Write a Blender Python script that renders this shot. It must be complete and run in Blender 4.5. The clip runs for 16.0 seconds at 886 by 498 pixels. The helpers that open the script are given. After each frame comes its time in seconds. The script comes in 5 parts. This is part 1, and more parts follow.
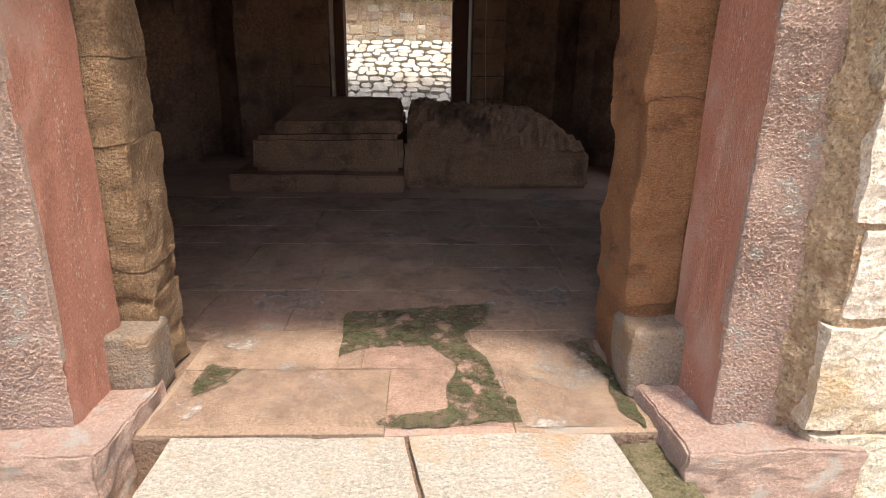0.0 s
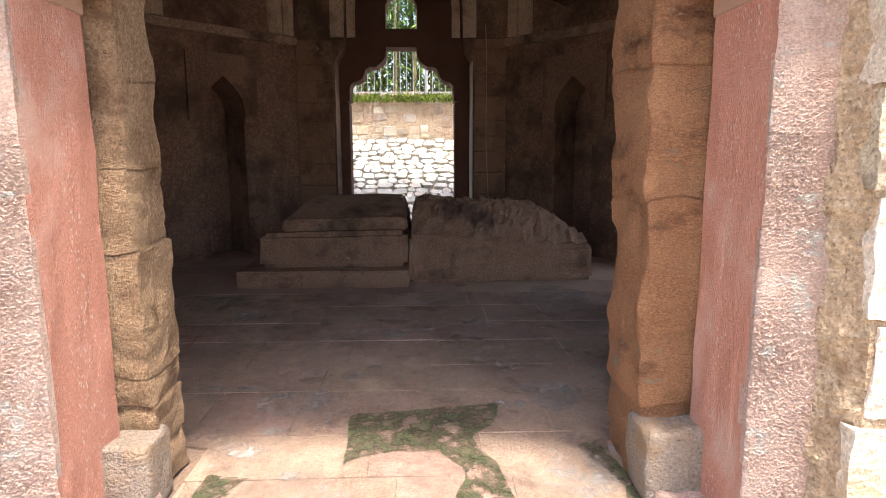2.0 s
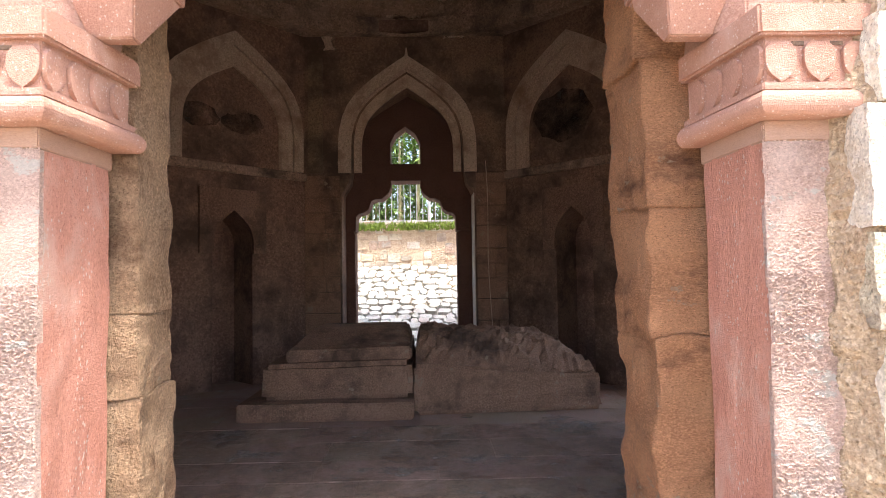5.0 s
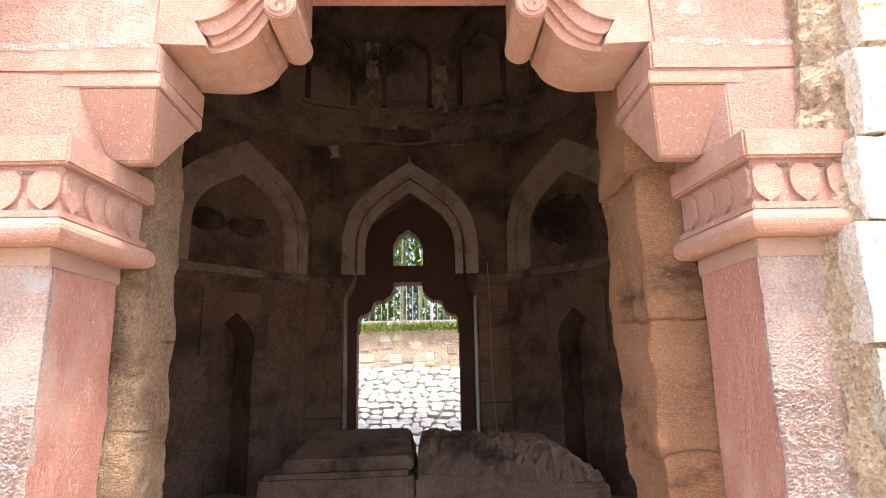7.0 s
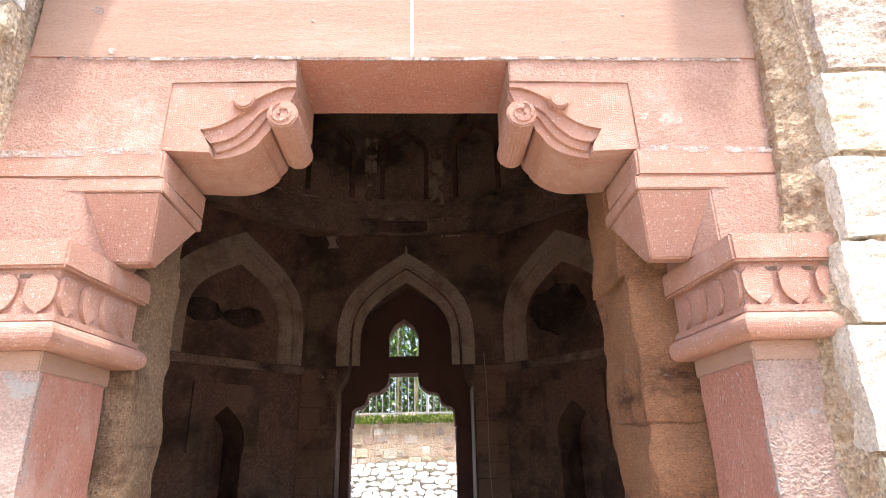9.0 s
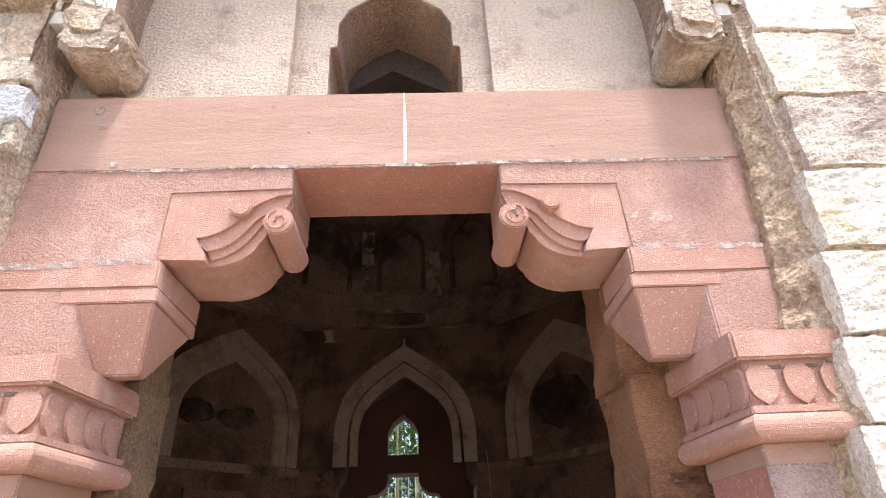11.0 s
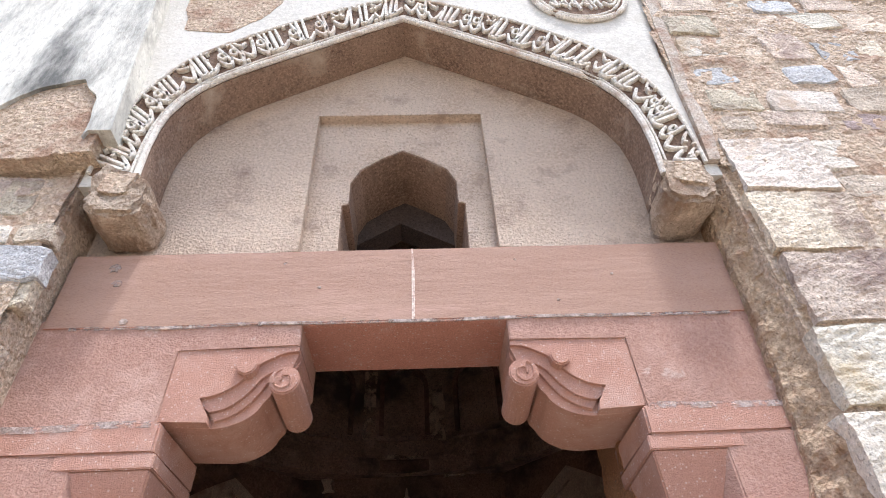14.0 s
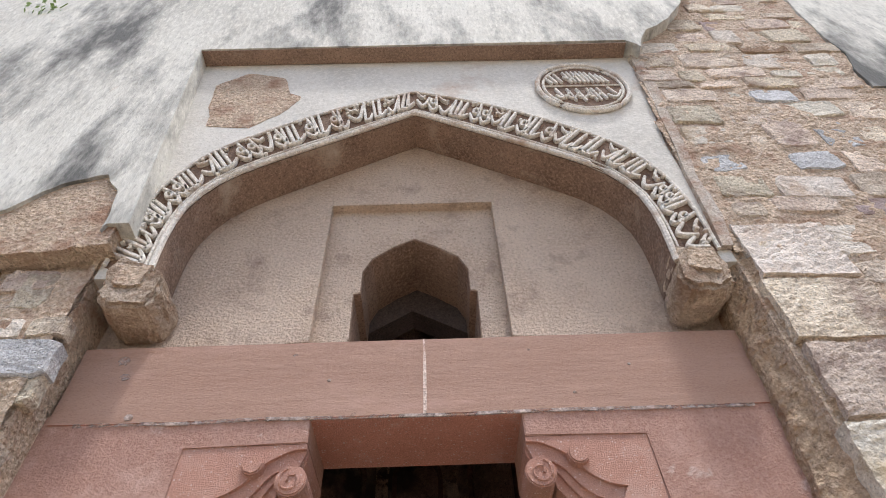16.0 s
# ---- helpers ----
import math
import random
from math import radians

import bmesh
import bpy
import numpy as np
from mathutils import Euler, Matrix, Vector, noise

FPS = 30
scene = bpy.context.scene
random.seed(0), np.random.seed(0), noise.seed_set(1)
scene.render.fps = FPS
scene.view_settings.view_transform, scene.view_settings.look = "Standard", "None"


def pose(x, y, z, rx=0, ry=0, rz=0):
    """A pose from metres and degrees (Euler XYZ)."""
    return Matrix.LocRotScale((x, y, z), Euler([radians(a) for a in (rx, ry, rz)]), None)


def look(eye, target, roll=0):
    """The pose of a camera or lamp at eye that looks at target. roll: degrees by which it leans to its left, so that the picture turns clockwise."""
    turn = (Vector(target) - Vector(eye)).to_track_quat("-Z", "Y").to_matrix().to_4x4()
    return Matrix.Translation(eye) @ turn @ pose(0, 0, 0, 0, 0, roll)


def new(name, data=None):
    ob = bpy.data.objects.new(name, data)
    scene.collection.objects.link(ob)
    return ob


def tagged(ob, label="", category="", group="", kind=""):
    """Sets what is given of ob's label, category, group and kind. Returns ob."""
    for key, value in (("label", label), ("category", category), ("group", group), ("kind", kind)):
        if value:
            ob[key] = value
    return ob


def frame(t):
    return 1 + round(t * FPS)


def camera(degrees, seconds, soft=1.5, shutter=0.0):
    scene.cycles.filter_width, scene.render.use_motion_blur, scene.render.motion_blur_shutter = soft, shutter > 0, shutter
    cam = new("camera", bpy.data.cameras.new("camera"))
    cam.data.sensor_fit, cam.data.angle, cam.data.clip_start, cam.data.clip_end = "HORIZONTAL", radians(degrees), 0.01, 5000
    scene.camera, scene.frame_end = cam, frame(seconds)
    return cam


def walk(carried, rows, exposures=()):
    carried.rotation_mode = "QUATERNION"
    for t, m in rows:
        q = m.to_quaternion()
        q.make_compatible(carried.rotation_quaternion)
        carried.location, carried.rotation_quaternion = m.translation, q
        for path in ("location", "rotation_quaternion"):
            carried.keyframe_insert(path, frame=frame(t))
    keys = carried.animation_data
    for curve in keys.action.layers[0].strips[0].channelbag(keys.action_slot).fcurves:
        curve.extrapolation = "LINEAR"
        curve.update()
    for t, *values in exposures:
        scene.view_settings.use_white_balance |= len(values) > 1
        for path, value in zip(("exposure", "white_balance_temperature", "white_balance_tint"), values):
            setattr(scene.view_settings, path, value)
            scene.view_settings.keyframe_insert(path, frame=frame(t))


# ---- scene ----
cam = camera(73.4, 16.0, soft=0.9)
PATH = [
    (0, (0.048, -1.897, 1.246), (0.124, 0.007, 0.64), 0.9),
    (0.5, (0.05, -1.895, 1.257), (0.114, 0.031, 0.721), 0.3),
    (1, (0.048, -1.895, 1.264), (0.1, 0.047, 0.785), -0.0),
    (1.5, (0.042, -1.892, 1.275), (0.105, 0.068, 0.88), -0.1),
    (2, (0.043, -1.89, 1.286), (0.104, 0.084, 0.973), -0.2),
    (2.5, (0.033, -1.901, 1.291), (0.086, 0.085, 1.056), -0.5),
    (3, (0.034, -1.898, 1.298), (0.082, 0.093, 1.111), -0.7),
    (3.5, (0.034, -1.901, 1.314), (0.076, 0.096, 1.215), -0.7),
    (4, (0.03, -1.901, 1.325), (0.09, 0.098, 1.276), -0.7),
    (6.5, (0.033, -1.931, 1.396), (0.079, 0.036, 1.755), -1.3),
    (7, (0.032, -1.936, 1.406), (0.084, 0.019, 1.825), -1.1),
    (7.5, (0.032, -1.94, 1.417), (0.102, 0.002, 1.891), -1.1),
    (8, (0.038, -1.943, 1.426), (0.109, -0.02, 1.97), -1.0),
    (8.5, (0.039, -1.954, 1.44), (0.105, -0.056, 2.066), -1.0),
    (11, (0.051, -1.973, 1.505), (0.129, -0.222, 2.469), -2.8),
    (11.5, (0.047, -1.989, 1.529), (0.114, -0.291, 2.584), -2.7),
    (12, (0.043, -2.0, 1.546), (0.121, -0.349, 2.671), -3.2),
    (12.5, (0.043, -2.011, 1.555), (0.114, -0.401, 2.739), -3.2),
    (13, (0.035, -2.011, 1.561), (0.115, -0.428, 2.78), -3.4),
    (13.5, (0.037, -2.016, 1.571), (0.126, -0.478, 2.846), -3.6),
    (14, (0.031, -2.023, 1.576), (0.112, -0.53, 2.904), -3.4),
    (14.5, (0.034, -2.037, 1.595), (0.102, -0.594, 2.979), -3.5),
    (15, (0.03, -2.043, 1.6), (0.087, -0.649, 3.033), -3.2),
    (15.5, (0.028, -2.041, 1.601), (0.102, -0.709, 3.09), -3.6),
    (16, (0.04, -2.041, 1.617), (0.083, -0.739, 3.134), -3.0),
]
EXPOSURES = [(0.0, 1.36, 7400, 10), (2.0, 2.17, 6950, 10), (3.5, 2.49, 6700, 10), (7.0, 2.42, 6600, 10), (9.0, 2.22, 6400, 10), (11.0, 1.87, 6100, 10), (12.5, 1.65, 5950, 10), (14.0, 1.32, 5950, 10), (16.0, 0.75, 6150, 10)]
walk(cam, [(t, look(eye, target, roll)) for t, eye, target, roll in PATH], EXPOSURES)

# ---- world and sun ----
SUN_EL, SUN_AZ = 72.7, 30.0          # degrees above the horizon, and to the right of straight ahead of the front
world = bpy.data.worlds.new("world")
scene.world = world
world.use_nodes = True
wn = world.node_tree
sky = wn.nodes.new("ShaderNodeTexSky")
sky.sky_type, sky.sun_disc = "NISHITA", False
sky.sun_elevation, sky.sun_rotation = radians(SUN_EL), radians(180 - SUN_AZ)
sky.dust_density, sky.air_density = 3.0, 1.0
wn.links.new(sky.outputs[0], wn.nodes["Background"].inputs[0])
wn.nodes["Background"].inputs[1].default_value = 0.15
sun = new("sun", bpy.data.lights.new("sun", "SUN"))
sun.data.energy, sun.data.angle, sun.data.color = 1.68, radians(5.5), (1.0, 0.96, 0.91)
SUN_DIR = Vector((math.sin(radians(SUN_AZ)) * math.cos(radians(SUN_EL)), -math.cos(radians(SUN_AZ)) * math.cos(radians(SUN_EL)), math.sin(radians(SUN_EL))))
sun.matrix_world = look(SUN_DIR * 30, (0, 0, 0))


# ---- materials ----
def material(name, dark, light, scale=6.0, bump=0.4, rough=0.85, stain=None, stain_amount=0.45, stain_scale=1.2,
             random_value=0.0, stretch=(1, 1, 1), fine=70.0, bump_scale=None, pits=0.0, depth=0.035, speck=0.66,
             crust=None, crust_scale=3.0, crust_from=0.56, flecks=0.0, fleck=(0.60, 0.44, 0.37), relief=0.62, grit=1.22):
    """Weathered stone or plaster: two colours mixed at two scales, stains of a third, pitted relief."""
    m = bpy.data.materials.new(name)
    m.use_nodes = True
    t = m.node_tree
    n, link = t.nodes, t.links.new
    bsdf = n["Principled BSDF"]
    bsdf.inputs["Roughness"].default_value = rough
    bsdf.inputs["Specular IOR Level"].default_value = 0.25
    co = n.new("ShaderNodeTexCoord")
    mp = n.new("ShaderNodeMapping")
    mp.inputs["Scale"].default_value = stretch
    link(co.outputs["Object"], mp.inputs["Vector"])

    def tex(sc, detail=6, rgh=0.6):
        x = n.new("ShaderNodeTexNoise")
        x.inputs["Scale"].default_value, x.inputs["Detail"].default_value, x.inputs["Roughness"].default_value = sc, detail, rgh
        link(mp.outputs[0], x.inputs["Vector"])
        return x

    def ramp(src, a, b):
        r = n.new("ShaderNodeMapRange")
        r.inputs["From Min"].default_value, r.inputs["From Max"].default_value = a, b
        link(src, r.inputs["Value"])
        return r.outputs[0]

    def mix(f, a, b, mode="MIX"):
        x = n.new("ShaderNodeMix")
        x.data_type, x.blend_type = "RGBA", mode
        for s, v in ((x.inputs["Factor"], f), (x.inputs["A"], a), (x.inputs["B"], b)):
            if isinstance(v, (int, float)):
                s.default_value = v
            elif isinstance(v, tuple):
                s.default_value = (*v, 1)
            else:
                link(v, s)
        return x.outputs["Result"]

    big, grain = tex(scale), tex(fine, 4, 0.7)
    col = mix(ramp(big.outputs[0], 0.32, 0.68), dark, light)
    col = mix(ramp(grain.outputs[0], 0.44, 0.66), col, tuple(min(1, c * grit) for c in light))
    dots = tex(fine * 1.4, 4, 0.75)
    col = mix(ramp(dots.outputs[0], 0.54, 0.66), col, tuple(c * speck for c in dark))
    if stain:
        st = tex(stain_scale, 9, 0.68)
        col = mix(ramp(st.outputs[0], 0.62 - 0.3 * stain_amount, 0.78 - 0.3 * stain_amount), col, stain)
    lumps = None
    if crust:
        lumps = ramp(tex(crust_scale, 10, 0.66).outputs[0], crust_from, crust_from + 0.035)
        col = mix(lumps, col, mix(ramp(grain.outputs[0], 0.4, 0.7), tuple(c * 0.82 for c in crust), crust))
    if flecks:
        spot = n.new("ShaderNodeTexVoronoi")
        spot.inputs["Scale"].default_value = flecks
        link(mp.outputs[0], spot.inputs["Vector"])
        size = n.new("ShaderNodeMath")
        size.operation = "MULTIPLY"
        size.inputs[1].default_value = 0.42
        sep = n.new("ShaderNodeSeparateColor")
        link(spot.outputs["Color"], sep.inputs[0])
        few = ramp(sep.outputs[0], 0.62, 1.0)
        link(few, size.inputs[0])
        gap = n.new("ShaderNodeMath")
        gap.operation = "SUBTRACT"
        link(size.outputs[0], gap.inputs[0])
        link(spot.outputs["Distance"], gap.inputs[1])
        col = mix(ramp(gap.outputs[0], -0.02, 0.05), col, fleck)
    if random_value:
        info = n.new("ShaderNodeObjectInfo")
        hsv = n.new("ShaderNodeHueSaturation")
        hue = n.new("ShaderNodeMapRange")
        hue.inputs["To Min"].default_value, hue.inputs["To Max"].default_value = 0.485, 0.515
        link(info.outputs["Random"], hue.inputs["Value"])
        link(hue.outputs[0], hsv.inputs["Hue"])
        val = n.new("ShaderNodeMapRange")
        val.inputs["To Min"].default_value, val.inputs["To Max"].default_value = 1 - random_value, 1 + random_value
        mul = n.new("ShaderNodeMath")
        mul.operation = "FRACT"
        m7 = n.new("ShaderNodeMath")
        m7.operation = "MULTIPLY"
        m7.inputs[1].default_value = 7.31
        link(info.outputs["Random"], m7.inputs[0])
        link(m7.outputs[0], mul.inputs[0])
        link(mul.outputs[0], val.inputs["Value"])
        link(val.outputs[0], hsv.inputs["Value"])
        link(col, hsv.inputs["Color"])
        col = hsv.outputs[0]
    link(col, bsdf.inputs["Base Color"])
    b1, b2 = tex(bump_scale or scale * 4, 8, relief), tex(fine * 1.4, 3, 0.6)
    add = n.new("ShaderNodeMath")
    add.operation = "MULTIPLY_ADD"
    add.inputs[1].default_value = 0.5
    link(b2.outputs[0], add.inputs[0])
    link(b1.outputs[0], add.inputs[2])
    height = add.outputs[0]
    if pits:
        v = n.new("ShaderNodeTexVoronoi")
        v.inputs["Scale"].default_value = pits
        link(mp.outputs[0], v.inputs["Vector"])
        sub = n.new("ShaderNodeMath")
        sub.operation = "MULTIPLY_ADD"
        sub.inputs[1].default_value = 0.5
        link(v.outputs["Distance"], sub.inputs[0])
        link(height, sub.inputs[2])
        height = sub.outputs[0]
    if lumps:
        up = n.new("ShaderNodeMath")
        up.operation = "MULTIPLY_ADD"
        up.inputs[1].default_value = 0.12
        link(lumps, up.inputs[0])
        link(height, up.inputs[2])
        height = up.outputs[0]
    bp = n.new("ShaderNodeBump")
    bp.inputs["Strength"].default_value, bp.inputs["Distance"].default_value = min(1, bump), depth
    link(height, bp.inputs["Height"])
    link(bp.outputs[0], bsdf.inputs["Normal"])
    return m


RED = material("red_sandstone", (0.40, 0.208, 0.150), (0.505, 0.285, 0.215), 3.0, 0.6, stain=(0.54, 0.34, 0.27), stain_amount=0.30, stain_scale=3.4, fine=150, speck=0.86, flecks=105, relief=0.75, grit=1.08, crust=(0.60, 0.45, 0.38), crust_scale=5.0, crust_from=0.68)
RED_SIDE = material("red_sandstone_side", (0.47, 0.205, 0.145), (0.58, 0.285, 0.215), 3.0, 0.7, stain=(0.60, 0.38, 0.31), stain_amount=0.30, stain_scale=3.0, fine=130, speck=0.75, crust=(0.66, 0.50, 0.43), crust_scale=6.0, crust_from=0.65, flecks=95, stretch=(1, 1, 0.6), bump_scale=34, relief=0.8, grit=1.12)
RED_ROUGH = material("red_sandstone_tooled", (0.62, 0.385, 0.305), (0.80, 0.60, 0.515), 6.0, 1.0, stain=(0.70, 0.50, 0.415), stain_amount=0.30, stain_scale=5.0, fine=85, bump_scale=42, depth=0.03, relief=0.84, stretch=(1, 1, 1.5), speck=0.86, crust=(0.86, 0.75, 0.67), crust_scale=8.0, crust_from=0.58)
RED_PIT = material("red_sandstone_pitted", (0.336, 0.184, 0.136), (0.428, 0.262, 0.204), 4.0, 0.5, stain=(0.52, 0.345, 0.275), stain_amount=0.26, stain_scale=4.0, fine=80, bump_scale=14, relief=0.74, grit=1.08, speck=0.86, crust=(0.54, 0.385, 0.315), crust_scale=5, crust_from=0.64, depth=0.03)
RED_DARK = material("red_sandstone_smooth", (0.314, 0.185, 0.133), (0.399, 0.255, 0.190), 2.0, 0.28, stain=(0.47, 0.30, 0.235), stain_amount=0.30, stain_scale=1.5, stretch=(0.6, 1, 3), fine=120, grit=1.06, speck=0.8)
BUFF = material("buff_sandstone", (0.33, 0.205, 0.12), (0.56, 0.375, 0.235), 3.2, 1.0, stain=(0.15, 0.075, 0.04), stain_amount=0.32, stain_scale=2.6, bump_scale=16, fine=80, depth=0.08, relief=0.78, speck=0.66, crust=(0.60, 0.46, 0.32), crust_scale=4.0, crust_from=0.64)
PALE = material("pale_quartzite", (0.546, 0.478, 0.394), (0.735, 0.662, 0.562), 4.0, 0.8, stain=(0.50, 0.36, 0.22), stain_amount=0.36, stain_scale=2.2, random_value=0.09, bump_scale=26, fine=60)
TAN = material("tan_rubble", (0.515, 0.414, 0.314), (0.739, 0.633, 0.498), 5.0, 1.0, speck=0.5, stain=(0.34, 0.25, 0.20), stain_amount=0.4, stain_scale=3.0, random_value=0.18, bump_scale=22, fine=60)
GREY = material("blue_grey_stone", (0.36, 0.355, 0.35), (0.56, 0.55, 0.54), 5.0, 0.8, random_value=0.16, bump_scale=20)
PURPLE = material("purple_stone", (0.25, 0.185, 0.175), (0.38, 0.29, 0.265), 5.0, 0.7, random_value=0.15, bump_scale=20)
MORTAR = material("lime_mortar", (0.492, 0.358, 0.246), (0.706, 0.567, 0.428), 5.0, 1.0, speck=0.66, stain=(0.43, 0.27, 0.18), stain_amount=0.46, stain_scale=5.0, bump_scale=26, fine=55, pits=34, depth=0.05)
PLASTER = material("weathered_plaster", (0.50, 0.475, 0.41), (0.70, 0.675, 0.595), 1.6, 0.4, stain=(0.13, 0.127, 0.115), stain_amount=0.50, stain_scale=1.25, stretch=(1.5, 1, 0.5), fine=22, crust=(0.58, 0.46, 0.35), crust_scale=1.5, crust_from=0.66, speck=0.92, grit=1.03)
BLACK = material("soot", (0.05, 0.04, 0.035), (0.09, 0.072, 0.062), 5.0, 0.3)
DOME = material("dome_soot", (0.26, 0.17, 0.128), (0.46, 0.32, 0.245), 1.8, 0.4, stain=(0.11, 0.08, 0.066), stain_amount=0.48, fine=30)
# darker brown plaster for the soffits and the window lining
DARK_BROWN = material("dark_brown_plaster", (0.155, 0.10, 0.07), (0.29, 0.20, 0.145), 3.0, 0.6, stain=(0.44, 0.36, 0.28), stain_amount=0.2, stain_scale=2.5, fine=60)
SPANDREL = material("clean_plaster", (0.50, 0.47, 0.41), (0.64, 0.605, 0.54), 2.5, 0.25, stain=(0.40, 0.28, 0.21), stain_amount=0.22, stain_scale=1.6, fine=40, speck=0.95, grit=1.03)
TYMPANUM = material("coarse_plaster", (0.506, 0.387, 0.292), (0.660, 0.533, 0.418), 3.0, 0.9, speck=0.74, stain=(0.33, 0.235, 0.18), stain_amount=0.26, stain_scale=4, fine=55, bump_scale=55, grit=1.1)
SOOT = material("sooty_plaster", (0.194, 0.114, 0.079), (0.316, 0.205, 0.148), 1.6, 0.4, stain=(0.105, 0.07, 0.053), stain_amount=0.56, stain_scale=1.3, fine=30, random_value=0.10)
CREAM = material("faded_cream_plaster", (0.476, 0.340, 0.255), (0.595, 0.459, 0.357), 2.4, 0.3, stain=(0.34, 0.22, 0.155), stain_amount=0.42, stain_scale=2.0, fine=40)
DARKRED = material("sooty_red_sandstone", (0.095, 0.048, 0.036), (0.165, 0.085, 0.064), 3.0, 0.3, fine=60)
FADED = material("faded_red_plaster", (0.20, 0.115, 0.085), (0.32, 0.20, 0.15), 3.0, 0.3, stain=(0.10, 0.07, 0.055), stain_amount=0.4, fine=40)
ORANGE = material("orange_sandstone", (0.44, 0.20, 0.10), (0.62, 0.325, 0.175), 3.0, 1.0, stain=(0.15, 0.066, 0.036), stain_amount=0.20, stain_scale=2.6, bump_scale=16, fine=80, depth=0.08, relief=0.78, stretch=(1, 1, 1.9), speck=0.75, crust=(0.52, 0.38, 0.26), crust_scale=4.0, crust_from=0.62)
FLOOR = material("worn_floor_stone", (0.297, 0.199, 0.148), (0.409, 0.289, 0.222), 2.2, 0.4, rough=0.62, stain=(0.40, 0.31, 0.265), stain_amount=0.34, stain_scale=2.4, random_value=0.10, fine=80, relief=0.72, speck=0.6, crust=(0.44, 0.38, 0.335), crust_scale=2.6, crust_from=0.62)
DUST = material("trodden_dirt", (0.288, 0.186, 0.138), (0.408, 0.282, 0.216), 7.0, 0.5, stain=(0.25, 0.18, 0.125), stain_amount=0.3, stain_scale=5.0, fine=80)
SCUFF = material("pale_scuffs", (0.437, 0.374, 0.333), (0.552, 0.494, 0.448), 8.0, 0.4, fine=80)
FLOOR_JOINT = material("dirty_joint", (0.20, 0.13, 0.095), (0.29, 0.20, 0.15), 9.0, 0.7)
THRESH = material("bleached_threshold_stone", (0.373, 0.340, 0.284), (0.493, 0.459, 0.407), 4.0, 0.8, stain=(0.50, 0.35, 0.22), stain_amount=0.3, stain_scale=2.6, fine=60, bump_scale=30)
MOSS = material("moss", (0.05, 0.06, 0.028), (0.14, 0.14, 0.075), 18.0, 0.8, stain=(0.22, 0.155, 0.11), stain_amount=0.42, stain_scale=12.0, fine=120, speck=0.45)
def broken(m, scale, lo, hi):
    """Let a thin growth cover its ground only in blotches."""
    t = m.node_tree
    x = t.nodes.new("ShaderNodeTexNoise")
    x.inputs["Scale"].default_value, x.inputs["Detail"].default_value, x.inputs["Roughness"].default_value = scale, 8, 0.7
    co = t.nodes.new("ShaderNodeTexCoord")
    t.links.new(co.outputs["Object"], x.inputs["Vector"])
    r = t.nodes.new("ShaderNodeMapRange")
    r.inputs["From Min"].default_value, r.inputs["From Max"].default_value = lo, hi
    t.links.new(x.outputs[0], r.inputs["Value"])
    t.links.new(r.outputs[0], t.nodes["Principled BSDF"].inputs["Alpha"])


broken(MOSS, 10.0, 0.40, 0.54)
broken(DUST, 2.6, 0.42, 0.74)
broken(SCUFF, 3.0, 0.585, 0.68)
broken(BLACK, 3.2, 0.30, 0.66)
BRIGHT_MOSS = material("bright_moss", (0.10, 0.16, 0.02), (0.22, 0.30, 0.05), 14.0, 1.0, fine=60)
GROUND = material("dusty_ground", (0.34, 0.26, 0.19), (0.46, 0.38, 0.29), 1.0, 0.5, stain=(0.20, 0.20, 0.09), stain_amount=0.3)
GRAVE = material("grave_plaster", (0.220, 0.127, 0.088), (0.363, 0.220, 0.154), 2.5, 0.6, stain=(0.11, 0.07, 0.052), stain_amount=0.4, stain_scale=2.0, crust=(0.40, 0.29, 0.215), crust_scale=5, crust_from=0.62)
BANK = material("bank_cobble", (0.55, 0.51, 0.45), (0.74, 0.70, 0.63), 5.0, 0.7, stain=(0.52, 0.40, 0.29), stain_amount=0.3, random_value=0.16)
RETAIN = material("retaining_stone", (0.42, 0.29, 0.20), (0.60, 0.48, 0.37), 4.0, 0.7, stain=(0.50, 0.47, 0.42), stain_amount=0.4, stain_scale=2, random_value=0.25)
IRON = material("white_painted_iron", (0.330, 0.330, 0.324), (0.432, 0.432, 0.420), 8.0, 0.1, rough=0.5)
BARK = material("bamboo_stem", (0.22, 0.20, 0.10), (0.40, 0.36, 0.22), 6.0, 0.3)
LEAF = material("bamboo_leaf", (0.05, 0.11, 0.02), (0.16, 0.26, 0.06), 5.0, 0.1, rough=0.5)
MOSS_EARTH = material("mossy_earth", (0.07, 0.075, 0.03), (0.22, 0.19, 0.11), 9.0, 1.0, stain=(0.30, 0.25, 0.17), stain_amount=0.4, stain_scale=5.0)
LEAFY = material("weed_leaf", (0.12, 0.20, 0.04), (0.22, 0.30, 0.08), 5.0, 0.1, rough=0.5)
CARVED = material("carved_plaster", (0.55, 0.50, 0.43), (0.70, 0.655, 0.58), 6.0, 0.5, stain=(0.42, 0.31, 0.23), stain_amount=0.34, stain_scale=7.0, fine=60)
CORBEL_STONE = material("broken_buff_stone", (0.40, 0.30, 0.215), (0.58, 0.465, 0.355), 4.0, 1.0, speck=0.7, stain=(0.33, 0.215, 0.14), stain_amount=0.38, stain_scale=3.0, bump_scale=22, fine=60, depth=0.05)
FLAKE = material("flaking_plaster", (0.50, 0.36, 0.27), (0.68, 0.53, 0.41), 4.0, 0.4, stain=(0.22, 0.14, 0.10), stain_amount=0.46, stain_scale=4.0)
broken(FLAKE, 5.0, 0.42, 0.52)
